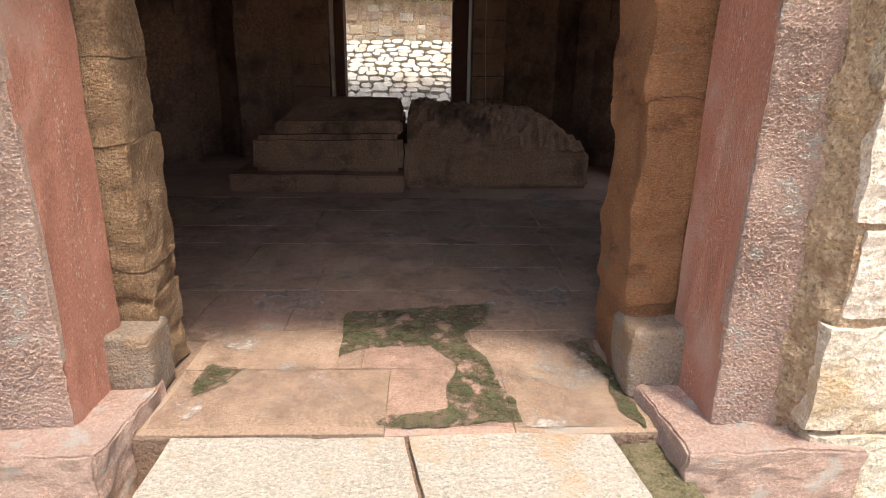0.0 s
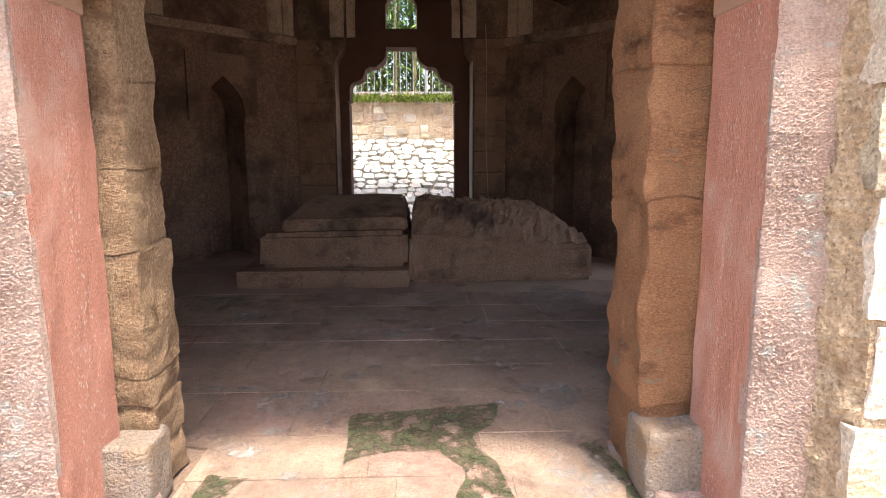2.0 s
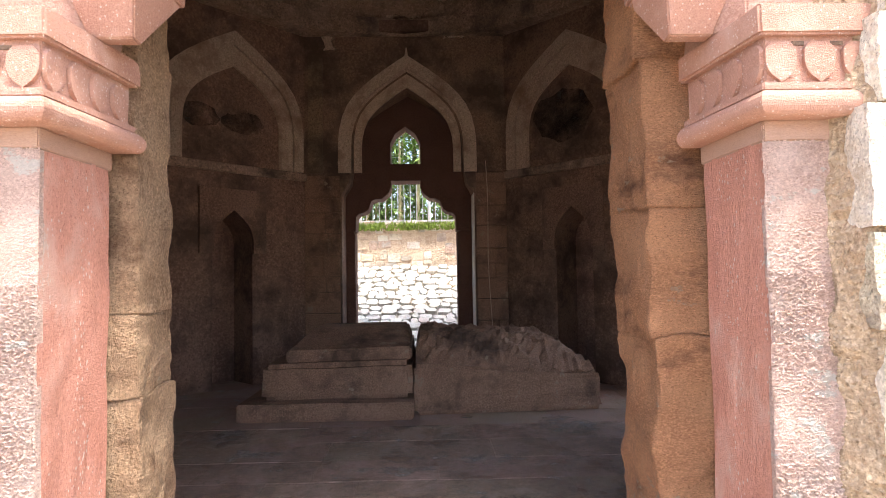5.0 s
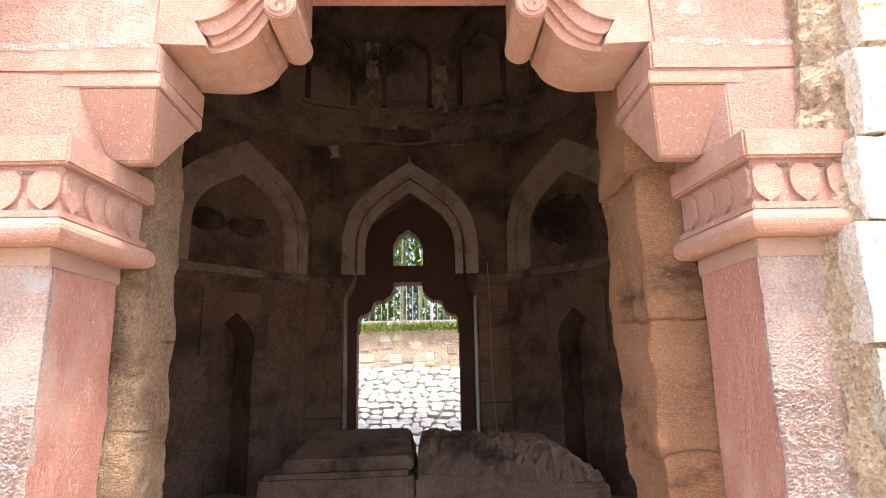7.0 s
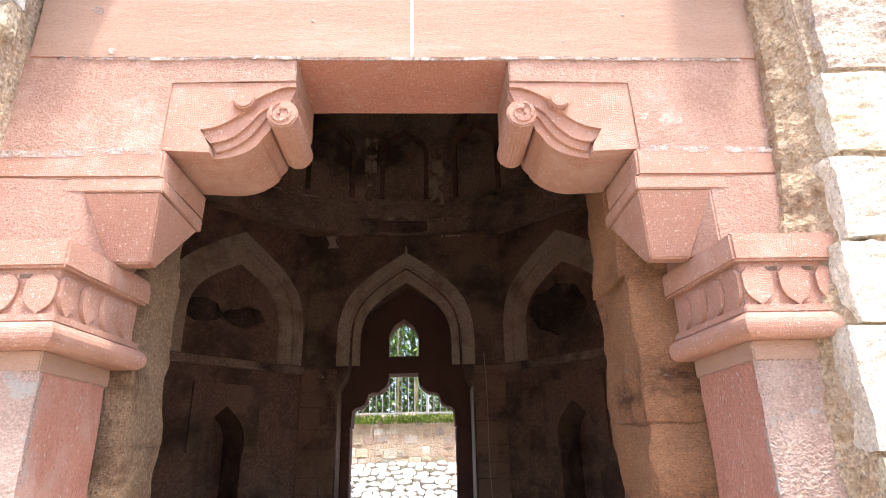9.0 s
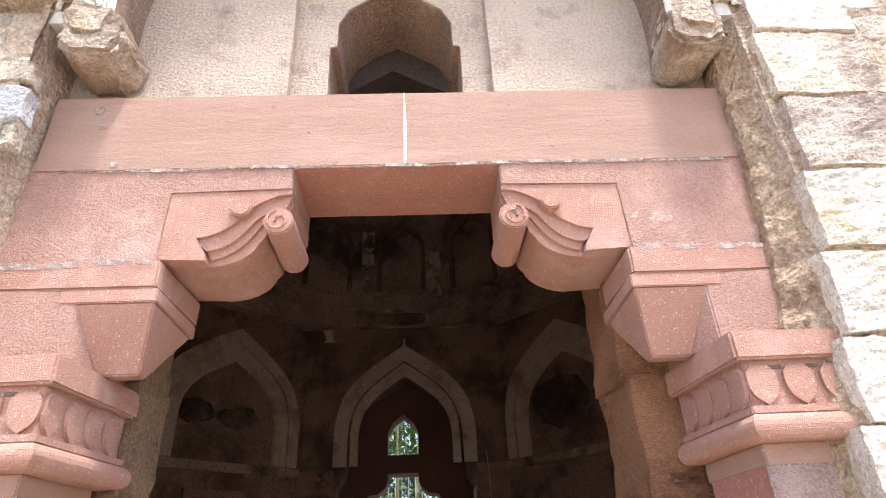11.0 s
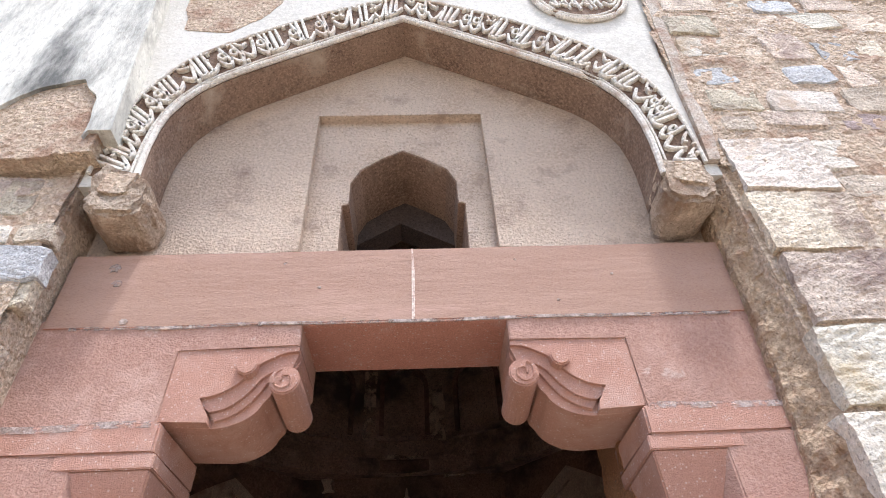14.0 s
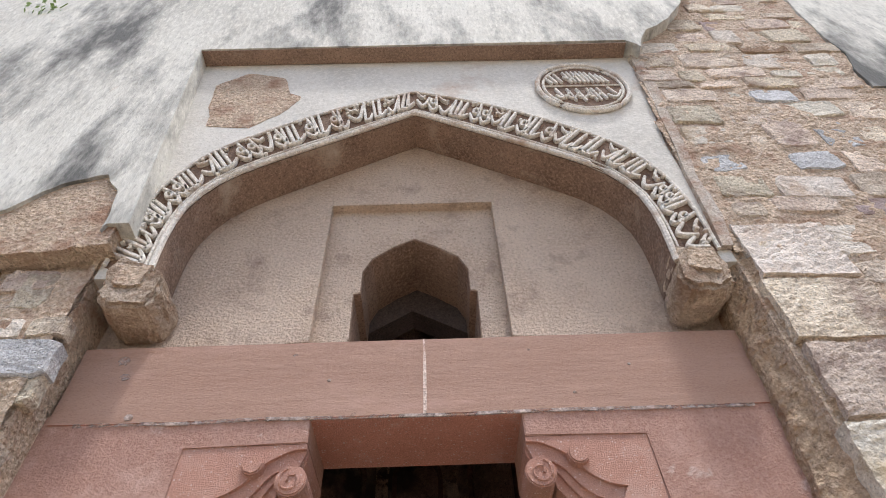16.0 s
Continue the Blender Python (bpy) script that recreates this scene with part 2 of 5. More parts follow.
BANK_BED = material("bank_mortar", (0.42, 0.37, 0.29), (0.60, 0.54, 0.45), 5.0, 0.8, stain=(0.24, 0.25, 0.12), stain_amount=0.3, stain_scale=3.0)
JOINT = material("worn_joint_mortar", (0.50, 0.38, 0.31), (0.66, 0.55, 0.47), 8.0, 0.5, stain=(0.45, 0.28, 0.21), stain_amount=0.4, stain_scale=9.0)
EDGE_PLASTER = material("broken_plaster_edge", (0.40, 0.33, 0.265), (0.56, 0.49, 0.41), 6.0, 0.8, stain=(0.36, 0.23, 0.16), stain_amount=0.46, stain_scale=5.0)
EARTH_MORTAR = material("earthy_mortar", (0.41, 0.28, 0.18), (0.60, 0.455, 0.315), 5.0, 1.0, speck=0.66, stain=(0.36, 0.22, 0.135), stain_amount=0.44, stain_scale=5.0, bump_scale=26, fine=55, pits=34, depth=0.05)
# near-black colour stands in for the deep shade inside the window niche
NICHE = material("niche_shade", (0.045, 0.035, 0.032), (0.085, 0.065, 0.056), 4.0, 0.4)
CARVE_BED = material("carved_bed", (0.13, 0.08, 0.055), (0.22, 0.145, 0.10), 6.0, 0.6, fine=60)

LIME = material("lime_crust", (0.52, 0.41, 0.355), (0.62, 0.52, 0.46), 9.0, 0.8, fine=60)
broken(LIME, 12.0, 0.40, 0.66)


# ---- mesh helpers ----
def part(name, bm, mat, parent=None, label="", smooth=False, recalc=True):
    """Link a bmesh as one mesh object, under parent when given."""
    if recalc:
        bmesh.ops.recalc_face_normals(bm, faces=bm.faces)
    me = bpy.data.meshes.new(name)
    bm.to_mesh(me)
    bm.free()
    if smooth:
        for p in me.polygons:
            p.use_smooth = True
    me.materials.append(mat)
    ob = new(name, me)
    if parent:
        ob.parent = parent
        ob.matrix_parent_inverse = Matrix.Translation(-world_place(parent))
    if label:
        ob["label"] = label
    return ob


def world_place(ob):
    v = Vector(ob.location)
    while ob.parent:
        v = v + Vector(ob.matrix_parent_inverse.translation)
        ob = ob.parent
        v = v + Vector(ob.location)
    return v


def thing(name, base, label, category, group="", kind=""):
    e = new(name)
    e.location = base
    return tagged(e, label, category, group, kind)


def prism(bm, pts, y0, y1, axes="xz"):
    """Extrude an outline between two depths. axes: the plane in which pts lie."""
    def at(p, d):
        return {"xz": (p[0], d, p[1]), "xy": (p[0], p[1], d), "yz": (d, p[0], p[1])}[axes]
    a = [bm.verts.new(at(p, y0)) for p in pts]
    b = [bm.verts.new(at(p, y1)) for p in pts]
    n = len(pts)
    bm.faces.new(a)
    bm.faces.new(b[::-1])
    for i in range(n):
        bm.faces.new((a[i], b[i], b[(i + 1) % n], a[(i + 1) % n]))
    return a + b


def outline(pts, y0, y1, axes="xz", bevel=0.0):
    bm = bmesh.new()
    prism(bm, pts, y0, y1, axes)
    if bevel:
        bmesh.ops.bevel(bm, geom=list(bm.edges), offset=bevel, segments=2, affect="EDGES", clamp_overlap=True)
    return bm


def hexa(corners, bevel=0.0, rough=0.0, cuts=0, seed=0, wave=6.0, segments=2):
    """A block from eight corners: bottom four anticlockwise, then the top four. rough: how far its skin wanders."""
    bm = bmesh.new()
    v = [bm.verts.new(c) for c in corners]
    for f in ((3, 2, 1, 0), (4, 5, 6, 7), (0, 1, 5, 4), (1, 2, 6, 5), (2, 3, 7, 6), (3, 0, 4, 7)):
        bm.faces.new([v[i] for i in f])
    if bevel:
        bmesh.ops.bevel(bm, geom=list(bm.edges), offset=bevel, segments=segments, affect="EDGES", clamp_overlap=True)
    if cuts:
        bmesh.ops.subdivide_edges(bm, edges=list(bm.edges), cuts=cuts, use_grid_fill=True)
    if rough:
        for q in bm.verts:
            q.co += rough * noise.noise_vector(q.co * wave + Vector((seed, 0, 0))) + 0.4 * rough * noise.noise_vector(q.co * wave * 3.1 + Vector((seed, 9, 0)))
    return bm


def box(x0, x1, y0, y1, z0, z1, **k):
    return hexa([(x0, y0, z0), (x1, y0, z0), (x1, y1, z0), (x0, y1, z0), (x0, y0, z1), (x1, y0, z1), (x1, y1, z1), (x0, y1, z1)], **k)


def tube(bm, pts, r, sides=6, taper=1.0):
    rings = []
    for i, p in enumerate(pts):
        p = Vector(p)
        d = (Vector(pts[min(i + 1, len(pts) - 1)]) - Vector(pts[max(i - 1, 0)])).normalized()
        u = d.orthogonal().normalized()
        w = d.cross(u)
        rr = r * (1 + (taper - 1) * i / max(1, len(pts) - 1))
        rings.append([bm.verts.new(p + rr * (math.cos(k * math.tau / sides) * u + math.sin(k * math.tau / sides) * w)) for k in range(sides)])
    for a, b in zip(rings, rings[1:]):
        for k in range(sides):
            bm.faces.new((a[k], a[(k + 1) % sides], b[(k + 1) % sides], b[k]))
    bm.faces.new(rings[0][::-1])
    bm.faces.new(rings[-1])


def stone(cx, cz, w, h, y_back, y_front, rng, cut=0.22, worn=0.0):
    """One rubble stone standing in a wall that faces -y: a flat-faced block with broken corners and uneven sides."""
    bm = bmesh.new()
    tilt = rng.uniform(-0.05, 0.05)
    ring_pts = []
    for sx, sz in ((-1, -1), (1, -1), (1, 1), (-1, 1)):
        c = rng.uniform(0.25, 1.0) * cut
        a, d = (sx, sz * (1 - c * 1.2)), (sx * (1 - c), sz)
        pair = (a, d) if sx * sz > 0 else (d, a)
        ring_pts += [(p[0] * rng.uniform(0.93, 1.03), p[1] * rng.uniform(0.92, 1.03)) for p in pair]
        ring_pts.append(None)
    mids = {2: (0, -1), 5: (1, 0), 8: (0, 1), 11: (-1, 0)}
    for k, (mx, mz) in mids.items():
        r = rng.uniform(0.93, 1.04)
        ring_pts[k] = (mx * r + (mx == 0) * rng.uniform(-.3, .3), mz * r + (mz == 0) * rng.uniform(-.2, .2))
    lx, lz = rng.uniform(-.03, .03), rng.uniform(-.03, .03)
    n = len(ring_pts)

    def ring(s, y, wob=0.0):
        out = []
        for px, pz in ring_pts:
            x, z = px * s * w / 2, pz * s * h / 2
            out.append(bm.verts.new((cx + x - tilt * z, y + lx * x + lz * z + rng.uniform(-wob, wob), cz + z + tilt * x)))
        return out
    d = y_back - y_front
    rings = [ring(1.0, y_back), ring(1.0, y_front + 0.010, 0.004), ring(0.93, y_front, 0.004)]
    for a, b in zip(rings, rings[1:]):
        for k in range(n):
            bm.faces.new((a[k], a[(k + 1) % n], b[(k + 1) % n], b[k]))
    c = bm.verts.new((cx + rng.uniform(-.2, .2) * w, y_front + rng.uniform(-0.006, 0.004), cz + rng.uniform(-.2, .2) * h))
    front = [bm.faces.new((rings[2][k], rings[2][(k + 1) % n], c)) for k in range(n)]
    if worn:
        bmesh.ops.subdivide_edges(bm, edges=list({e for f in front for e in f.edges}), cuts=3, use_grid_fill=True)
        off = Vector((rng.uniform(0, 50), 0, 0))
        for v in bm.verts:
            if v.co.y < y_front + 0.02:
                v.co += worn * (noise.noise_vector(v.co * 14 + off) + 0.6 * noise.noise_vector(v.co * 38 + off))
    return bm


def skin(pts, z):
    """A thin film of dirt or growth lying at height z."""
    bm = bmesh.new()
    bm.faces.new([bm.verts.new((x, y, z)) for x, y in pts])
    bmesh.ops.triangulate(bm, faces=list(bm.faces))
    for f in bm.faces:
        f.normal_update()
        if f.normal.z < 0:
            f.normal_flip()
    return bm


def ragged(pts, amount, steps, seed):
    """Break the straight sides of an outline into an uneven edge."""
    out = []
    for i, p in enumerate(pts):
        q = pts[(i + 1) % len(pts)]
        for k in range(steps):
            f = k / steps
            v = Vector((p[0] + (q[0] - p[0]) * f, 0, p[1] + (q[1] - p[1]) * f))
            d = noise.noise_vector(v * 3.0 + Vector((seed, 0, 0))) * amount + noise.noise_vector(v * 11 + Vector((seed, 3, 0))) * amount * 0.4
            if k == 0:
                d *= 0.3
            out.append((v.x + d.x, v.z + d.z))
    return out


# ---- plan ----
XC = -0.03                              # the axis of the front
Y_FACE, Y_BACK = -0.26, 0.60            # outer and inner face of the front wall
X_L, X_R = -1.45, 1.395                 # sides of the portal's recess at the back
X_LF, X_RF = -1.455, 1.43               # and at the wall's face
Y_RECESS = 0.0                         # face of the tympanum
Y_LINTEL = -0.075                      # and of the lintel, a little proud of the brackets
Z_LINTEL, Z_LINTEL_TOP = 2.934, 3.318
TOP = 9.6
INNER = [(1.181, 3.577), (1.192, 3.851), (1.165, 4.093), (1.066, 4.291), (0.934, 4.423), (0.714, 4.577), (0.473, 4.73), (0.22, 4.895), (0.0, 5.033)]
OUTER = [(1.401, 3.653), (1.396, 3.95), (1.335, 4.28), (1.209, 4.544), (1.066, 4.697), (0.819, 4.895), (0.517, 5.088), (0.242, 5.225), (0.0, 5.318)]


def smooth_line(pts, n):
    """n points at even steps along a line that is rounded between its corners."""
    p = [Vector((x, z)) for x, z in pts]
    out = []
    for i in range(len(p) - 1):
        a, b, c, d = p[max(i - 1, 0)], p[i], p[i + 1], p[min(i + 2, len(p) - 1)]
        for k in range(8):
            t = k / 8
            out.append(0.5 * (2 * b + (c - a) * t + (2 * a - 5 * b + 4 * c - d) * t * t + (3 * b - a - 3 * c + d) * t ** 3))
    out.append(p[-1])
    s = [0.0]
    for a, b in zip(out, out[1:]):
        s.append(s[-1] + (b - a).length)
    res = []
    for k in range(n):
        want = s[-1] * k / (n - 1)
        i = min(max(j for j in range(len(s)) if s[j] <= want + 1e-9), len(s) - 2)
        f = (want - s[i]) / max(1e-9, s[i + 1] - s[i])
        res.append(tuple(out[i].lerp(out[i + 1], f)))
    return res


def half_arch(right, n=17):
    r = smooth_line(right, n)
    return [(XC - x, z) for x, z in r] + [(XC + x, z) for x, z in r[-2::-1]]


IN_LINE, OUT_LINE = half_arch(INNER), half_arch(OUTER)

# ---- ground ----
bm = bmesh.new()
bmesh.ops.create_grid(bm, x_segments=2, y_segments=2, size=1500)
bmesh.ops.translate(bm, verts=bm.verts, vec=(0, 0, -0.46))
tagged(part("ground", bm, GROUND), "dry dusty earth round the old tomb", "ground", kind="structure")
tagged(part("plinth", box(-5.5, 5.2, -0.95, 8.0, -0.45, -0.22, bevel=0.02), PALE), "low stone plinth under the tomb", "plinth", kind="structure")

# ---- front wall ----
def splayed(x_front, x_back, x_far):
    c = [(x_front, Y_FACE + 0.03), (x_far, Y_FACE + 0.03), (x_far, Y_BACK), (x_back, Y_BACK), (x_back, Y_RECESS)]
    return outline(c, -0.22, TOP, "xy")


wall_right = tagged(part("wall_right", splayed(X_RF, X_R, 5.2), MORTAR), "front wall of rubble stones set in lime mortar", "wall", kind="structure")
wall_left = tagged(part("wall_left", splayed(X_LF, X_L, -5.6), MORTAR), "front wall of rubble and plaster beside the portal", "wall", kind="structure")
# over the arch
spandrel = [(-1.74, TOP), (-1.74, 4.35), (X_LF, 3.9), (X_LF, 3.58)] + IN_LINE + [(X_RF, 3.58), (X_RF, 4.6), (1.60, 6.0), (1.70, TOP)]
tagged(part("wall_over_arch", outline(spandrel, Y_FACE + 0.025, Y_RECESS - 0.002), SPANDREL), "plastered wall over the pointed arch", "wall", kind="structure")
# tympanum with a stepped panel and an arched window through it
WIN = [(-0.348, 3.385), (-0.352, 3.735), (-0.318, 3.745), (-0.316, 3.9), (-0.27, 4.0), (-0.16, 4.09), (-0.045, 4.158), (0.07, 4.09), (0.19, 4.0), (0.236, 3.9), (0.238, 3.745), (0.272, 3.735), (0.27, 3.385)]
PANEL = [(-0.515, 3.385), (-0.515, 4.405), (0.402, 4.405), (0.402, 3.385)]
tymp = [(X_L, Z_LINTEL_TOP)] + PANEL + [(X_R, Z_LINTEL_TOP), (X_R, 5.4), (X_L, 5.4)]
tagged(part("tympanum", outline(tymp, Y_RECESS, 0.10), TYMPANUM), "coarse plaster tympanum within the arch", "wall", kind="structure")
inner_panel = [(-0.515, 3.385)] + WIN + [(0.402, 3.385), (0.402, 4.405), (-0.515, 4.405)]
tagged(part("tympanum_panel", outline(inner_panel, Y_RECESS + 0.055, 0.45), TYMPANUM), "sunk plaster panel round the arched window", "wall", kind="structure")
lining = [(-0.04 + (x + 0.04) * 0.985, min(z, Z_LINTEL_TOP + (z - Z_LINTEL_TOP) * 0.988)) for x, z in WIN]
tagged(part("window_lining", outline(WIN + lining[::-1], Y_RECESS + 0.06, 0.449), DARK_BROWN), "dark brown lining of the window niche", "wall", kind="structure")
# back of the niche, its shade carried by the near-black colour
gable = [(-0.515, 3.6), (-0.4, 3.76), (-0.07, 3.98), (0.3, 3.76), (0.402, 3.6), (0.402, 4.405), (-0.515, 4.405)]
tagged(part("window_back", outline(gable, 0.45, 0.60), NICHE), "vaulted back of the window niche, its deep shade painted near-black", "wall", kind="structure")
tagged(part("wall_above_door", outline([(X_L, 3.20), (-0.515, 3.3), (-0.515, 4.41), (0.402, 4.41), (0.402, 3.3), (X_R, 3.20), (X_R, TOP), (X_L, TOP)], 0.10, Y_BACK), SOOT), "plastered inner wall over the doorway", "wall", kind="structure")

# ---- portal of red sandstone ----
lintel = thing("lintel", (XC, Y_LINTEL, Z_LINTEL), "smooth red sandstone lintel with a white joint at its middle", "lintel")
slab = part("slab", box(-1.44, 1.39, Y_LINTEL, 0.305, Z_LINTEL, Z_LINTEL_TOP, bevel=0.007, cuts=9, rough=0.0025), RED_DARK, lintel)
slab.data.materials.append(RED_SIDE)    # the underside gets a redder colour for the warm shade under the lintel
for f in slab.data.polygons:
    if f.normal.z < -0.6:
        f.material_index = 1
part("joint", outline(ragged([(-0.004, Z_LINTEL + 0.004), (0.008, Z_LINTEL + 0.004), (0.010, Z_LINTEL_TOP - 0.14), (0.003, Z_LINTEL_TOP - 0.003), (-0.003, Z_LINTEL_TOP - 0.003)], 0.003, 7, 5), Y_LINTEL - 0.003, Y_LINTEL + 0.02), JOINT, lintel, "white mortar joint")
part("lime_edge", outline(ragged([(-1.33, Z_LINTEL - 0.006), (1.28, Z_LINTEL - 0.006), (1.28, Z_LINTEL + 0.007), (-1.33, Z_LINTEL + 0.007)], 0.006, 60, 3), Y_LINTEL - 0.003, Y_LINTEL + 0.004), LIME, lintel, "white lime crust along the bed joint")
for cx, cz, r in ((-0.538, 3.244, 0.018), (-0.384, 3.110, 0.014), (0.444, 3.235, 0.01), (-1.134, 2.965, 0.03), (0.598, 3.013, 0.012), (0.849, 3.148, 0.012), (-0.595, 2.941, 0.02), (-0.268, 2.943, 0.02), (-1.250, 3.235, 0.045), (-1.221, 3.158, 0.035)):
    part("chip", outline(ragged([(cx + 0.6 * r * math.cos(a), cz + 0.5 * r * math.sin(a)) for a in [q * math.tau / 6 for q in range(6)]], r * 0.5, 3, cx), Y_LINTEL + 0.004, Y_LINTEL - 0.004), LIME, lintel, "white lime chip")


def mirror(pts, s, axis=XC):
    """Put an outline drawn for the right-hand side on side s (-1 left, 1 right)."""
    return [(axis + s * (x - axis), *r) for x, *r in pts]


def leaf(bm, s, centre, w, h, face, inner):
    """A pointed roundel of the capital's frieze, standing proud of a face."""
    pts = []
    for k in range(14):
        a = math.pi + math.pi * k / 13
        pts.append((w * math.cos(a), h * 0.62 * math.sin(a)))
    pts[6] = pts[7] = (0, -h * 0.72)
    pts += [(w * 0.98, h * 0.3), (w * 0.6, h * 0.5), (-w * 0.6, h * 0.5), (-w * 0.98, h * 0.3)]
    out = []
    for p in pts:
        q = (p[0], p[1])
        if not out or (Vector(q) - Vector(out[-1])).length > 1e-4:
            out.append(q)
    if inner:
        prism(bm, [(centre[0] + p[0], centre[1] + p[1]) for p in out], face, face - s * 0.014, "yz")
    else:
        prism(bm, [(centre[0] + p[0], centre[1] + p[1]) for p in out], face, face - 0.014, "xz")


def pillar(s):
    side = "beside the doorway"
    base = (s * 1.25, 0, 0)
    p = thing("pillar", base, "red sandstone pillar with tooled front and carved capital " + side, "pillar", "pillars of the portal")

    near = 0.045 if s > 0 else 0.0      # the right-hand shaft stands nearer to the axis

    def block(xf, xr, y0, y1, z0, z1, x_out=1.50, **k):
        c = [(xf - near, y0), (x_out, y0), (x_out, y1), (xr - near, y1)]
        c = mirror(c, s, 0.0)
        if s < 0:
            c = [c[1], c[0], c[3], c[2]]
        return hexa([(x, y, z0) for x, y in c] + [(x, y, z1) for x, y in c], **k)
    # shaft: tooled front, smoother side towards the door
    shaft = part("shaft", block(1.105, 1.09, -0.15, 0.22, 0.04, 1.815, bevel=0.006, cuts=13, rough=0.007, seed=s * 3, wave=12), RED_ROUGH, p)
    shaft.data.materials.append(RED_SIDE)
    for f in shaft.data.polygons:
        if -s * f.normal.x > 0.6 and f.center.y + 0.05 * noise.noise(f.center * 9) > -0.13:
            f.material_index = 1
    nx, nz = 80, 560
    x_in, x_end = 1.100 - near, (1.26 if s > 0 else 1.46)
    verts, faces = [], []
    for r in range(nz + 1):
        for q in range(nx + 1):
            x, z = x_in + (x_end - x_in) * q / nx, 0.055 + 1.755 * r / nz
            v = Vector((x * 58 + 7 * s, z * 92, 2.0))
            peck = 1 - abs(noise.noise(v)) * 2.2 + 0.6 * noise.noise(v * 2.1) + 0.35 * noise.noise(v * 4.3)
            deep = (0.012 if z < 1.35 else 0.0055) * (0.75 + 0.5 * noise.noise(Vector((x * 5, z * 5, s))))
            rim = min(1.0, q / 1.5, r / 2.0, (nz - r) / 2.0)
            wander = 0.004 * noise.noise(Vector((z * 9, s * 3, 1))) + 0.003 * noise.noise(Vector((z * 31, s * 3, 1)))
            verts.append((s * (x + wander * (1 - q / nx)), -0.147 - rim * (0.0035 + deep * (peck - 0.4)), z))
    for r in range(nz):
        for q in range(nx):
            k = r * (nx + 1) + q
            faces.append((k, k + 1, k + nx + 2, k + nx + 1) if s > 0 else (k, k + nx + 1, k + nx + 2, k + 1))
    me = bpy.data.meshes.new("tooled_face")
    me.from_pydata(verts, [], faces)
    me.materials.append(RED_ROUGH)
    face = new("tooled_face", me)
    face.parent = p
    face.matrix_parent_inverse = Matrix.Translation(-Vector(base))
    part("base", block(0.955, 0.93, -0.31, 0.17, -0.235, 0.06, bevel=0.008, cuts=18, rough=0.013, seed=s * 5, wave=14), RED_ROUGH, p, "chipped base block")
    part("neck_course", block(1.100, 1.085, -0.156, 0.225, 1.748, 1.814, bevel=0.004, cuts=3, rough=0.002), RED_DARK, p, "smooth plain course under the capital")
    near *= 0.6
    cap = part("capital", block(1.075, 1.035, -0.19, 0.24, 1.90, 2.06, bevel=0.004), RED, p, "carved capital with a frieze of pointed roundels")
    bm = bmesh.new()
    rings = []
    for q in range(9):
        a = math.pi * (q / 8 - 0.5)
        o, z = 0.034 * math.cos(a) - 0.034, 1.850 + 0.038 * math.sin(a)
        c = mirror([(1.035 - near - o, -0.235 - o), (1.50, -0.235 - o), (1.50, 0.27 + o), (0.985 - near - o, 0.27 + o)], s, 0.0)
        rings.append([bm.verts.new((x, y, z)) for x, y in c])
    for p0, p1 in zip(rings, rings[1:]):
        for k in range(4):
            bm.faces.new((p0[k], p0[(k + 1) % 4], p1[(k + 1) % 4], p1[k]))
    bm.faces.new(rings[0][::-1])
    bm.faces.new(rings[-1])
    part("torus", bm, RED, cap)
    part("fillet", block(1.055, 1.012, -0.212, 0.255, 1.886, 1.912, bevel=0.004), RED, cap)
    part("abacus", block(1.05, 1.0, -0.215, 0.262, 2.055, 2.15, bevel=0.008, cuts=3, rough=0.003), RED, cap)
    for k in range(4):
        x = 1.117 + 0.118 * k - near
        bm = bmesh.new()
        leaf(bm, s, (s * x, 1.985), 0.047, 0.10, -0.19, False)
        part("roundel", bm, RED, cap)
        # thin dark plate painted as the shade of a cut notch
        x0, x1 = sorted((s * (x + 0.040), s * (x + 0.078)))
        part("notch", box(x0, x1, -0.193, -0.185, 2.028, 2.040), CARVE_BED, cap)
    for k in range(4):
        bm = bmesh.new()
        y = -0.148 + 0.105 * k
        leaf(bm, s, (y, 1.985), 0.043, 0.10, s * (1.077 - near - 0.094 * (y + 0.19)), True)
        part("roundel", bm, RED, cap)
    return p


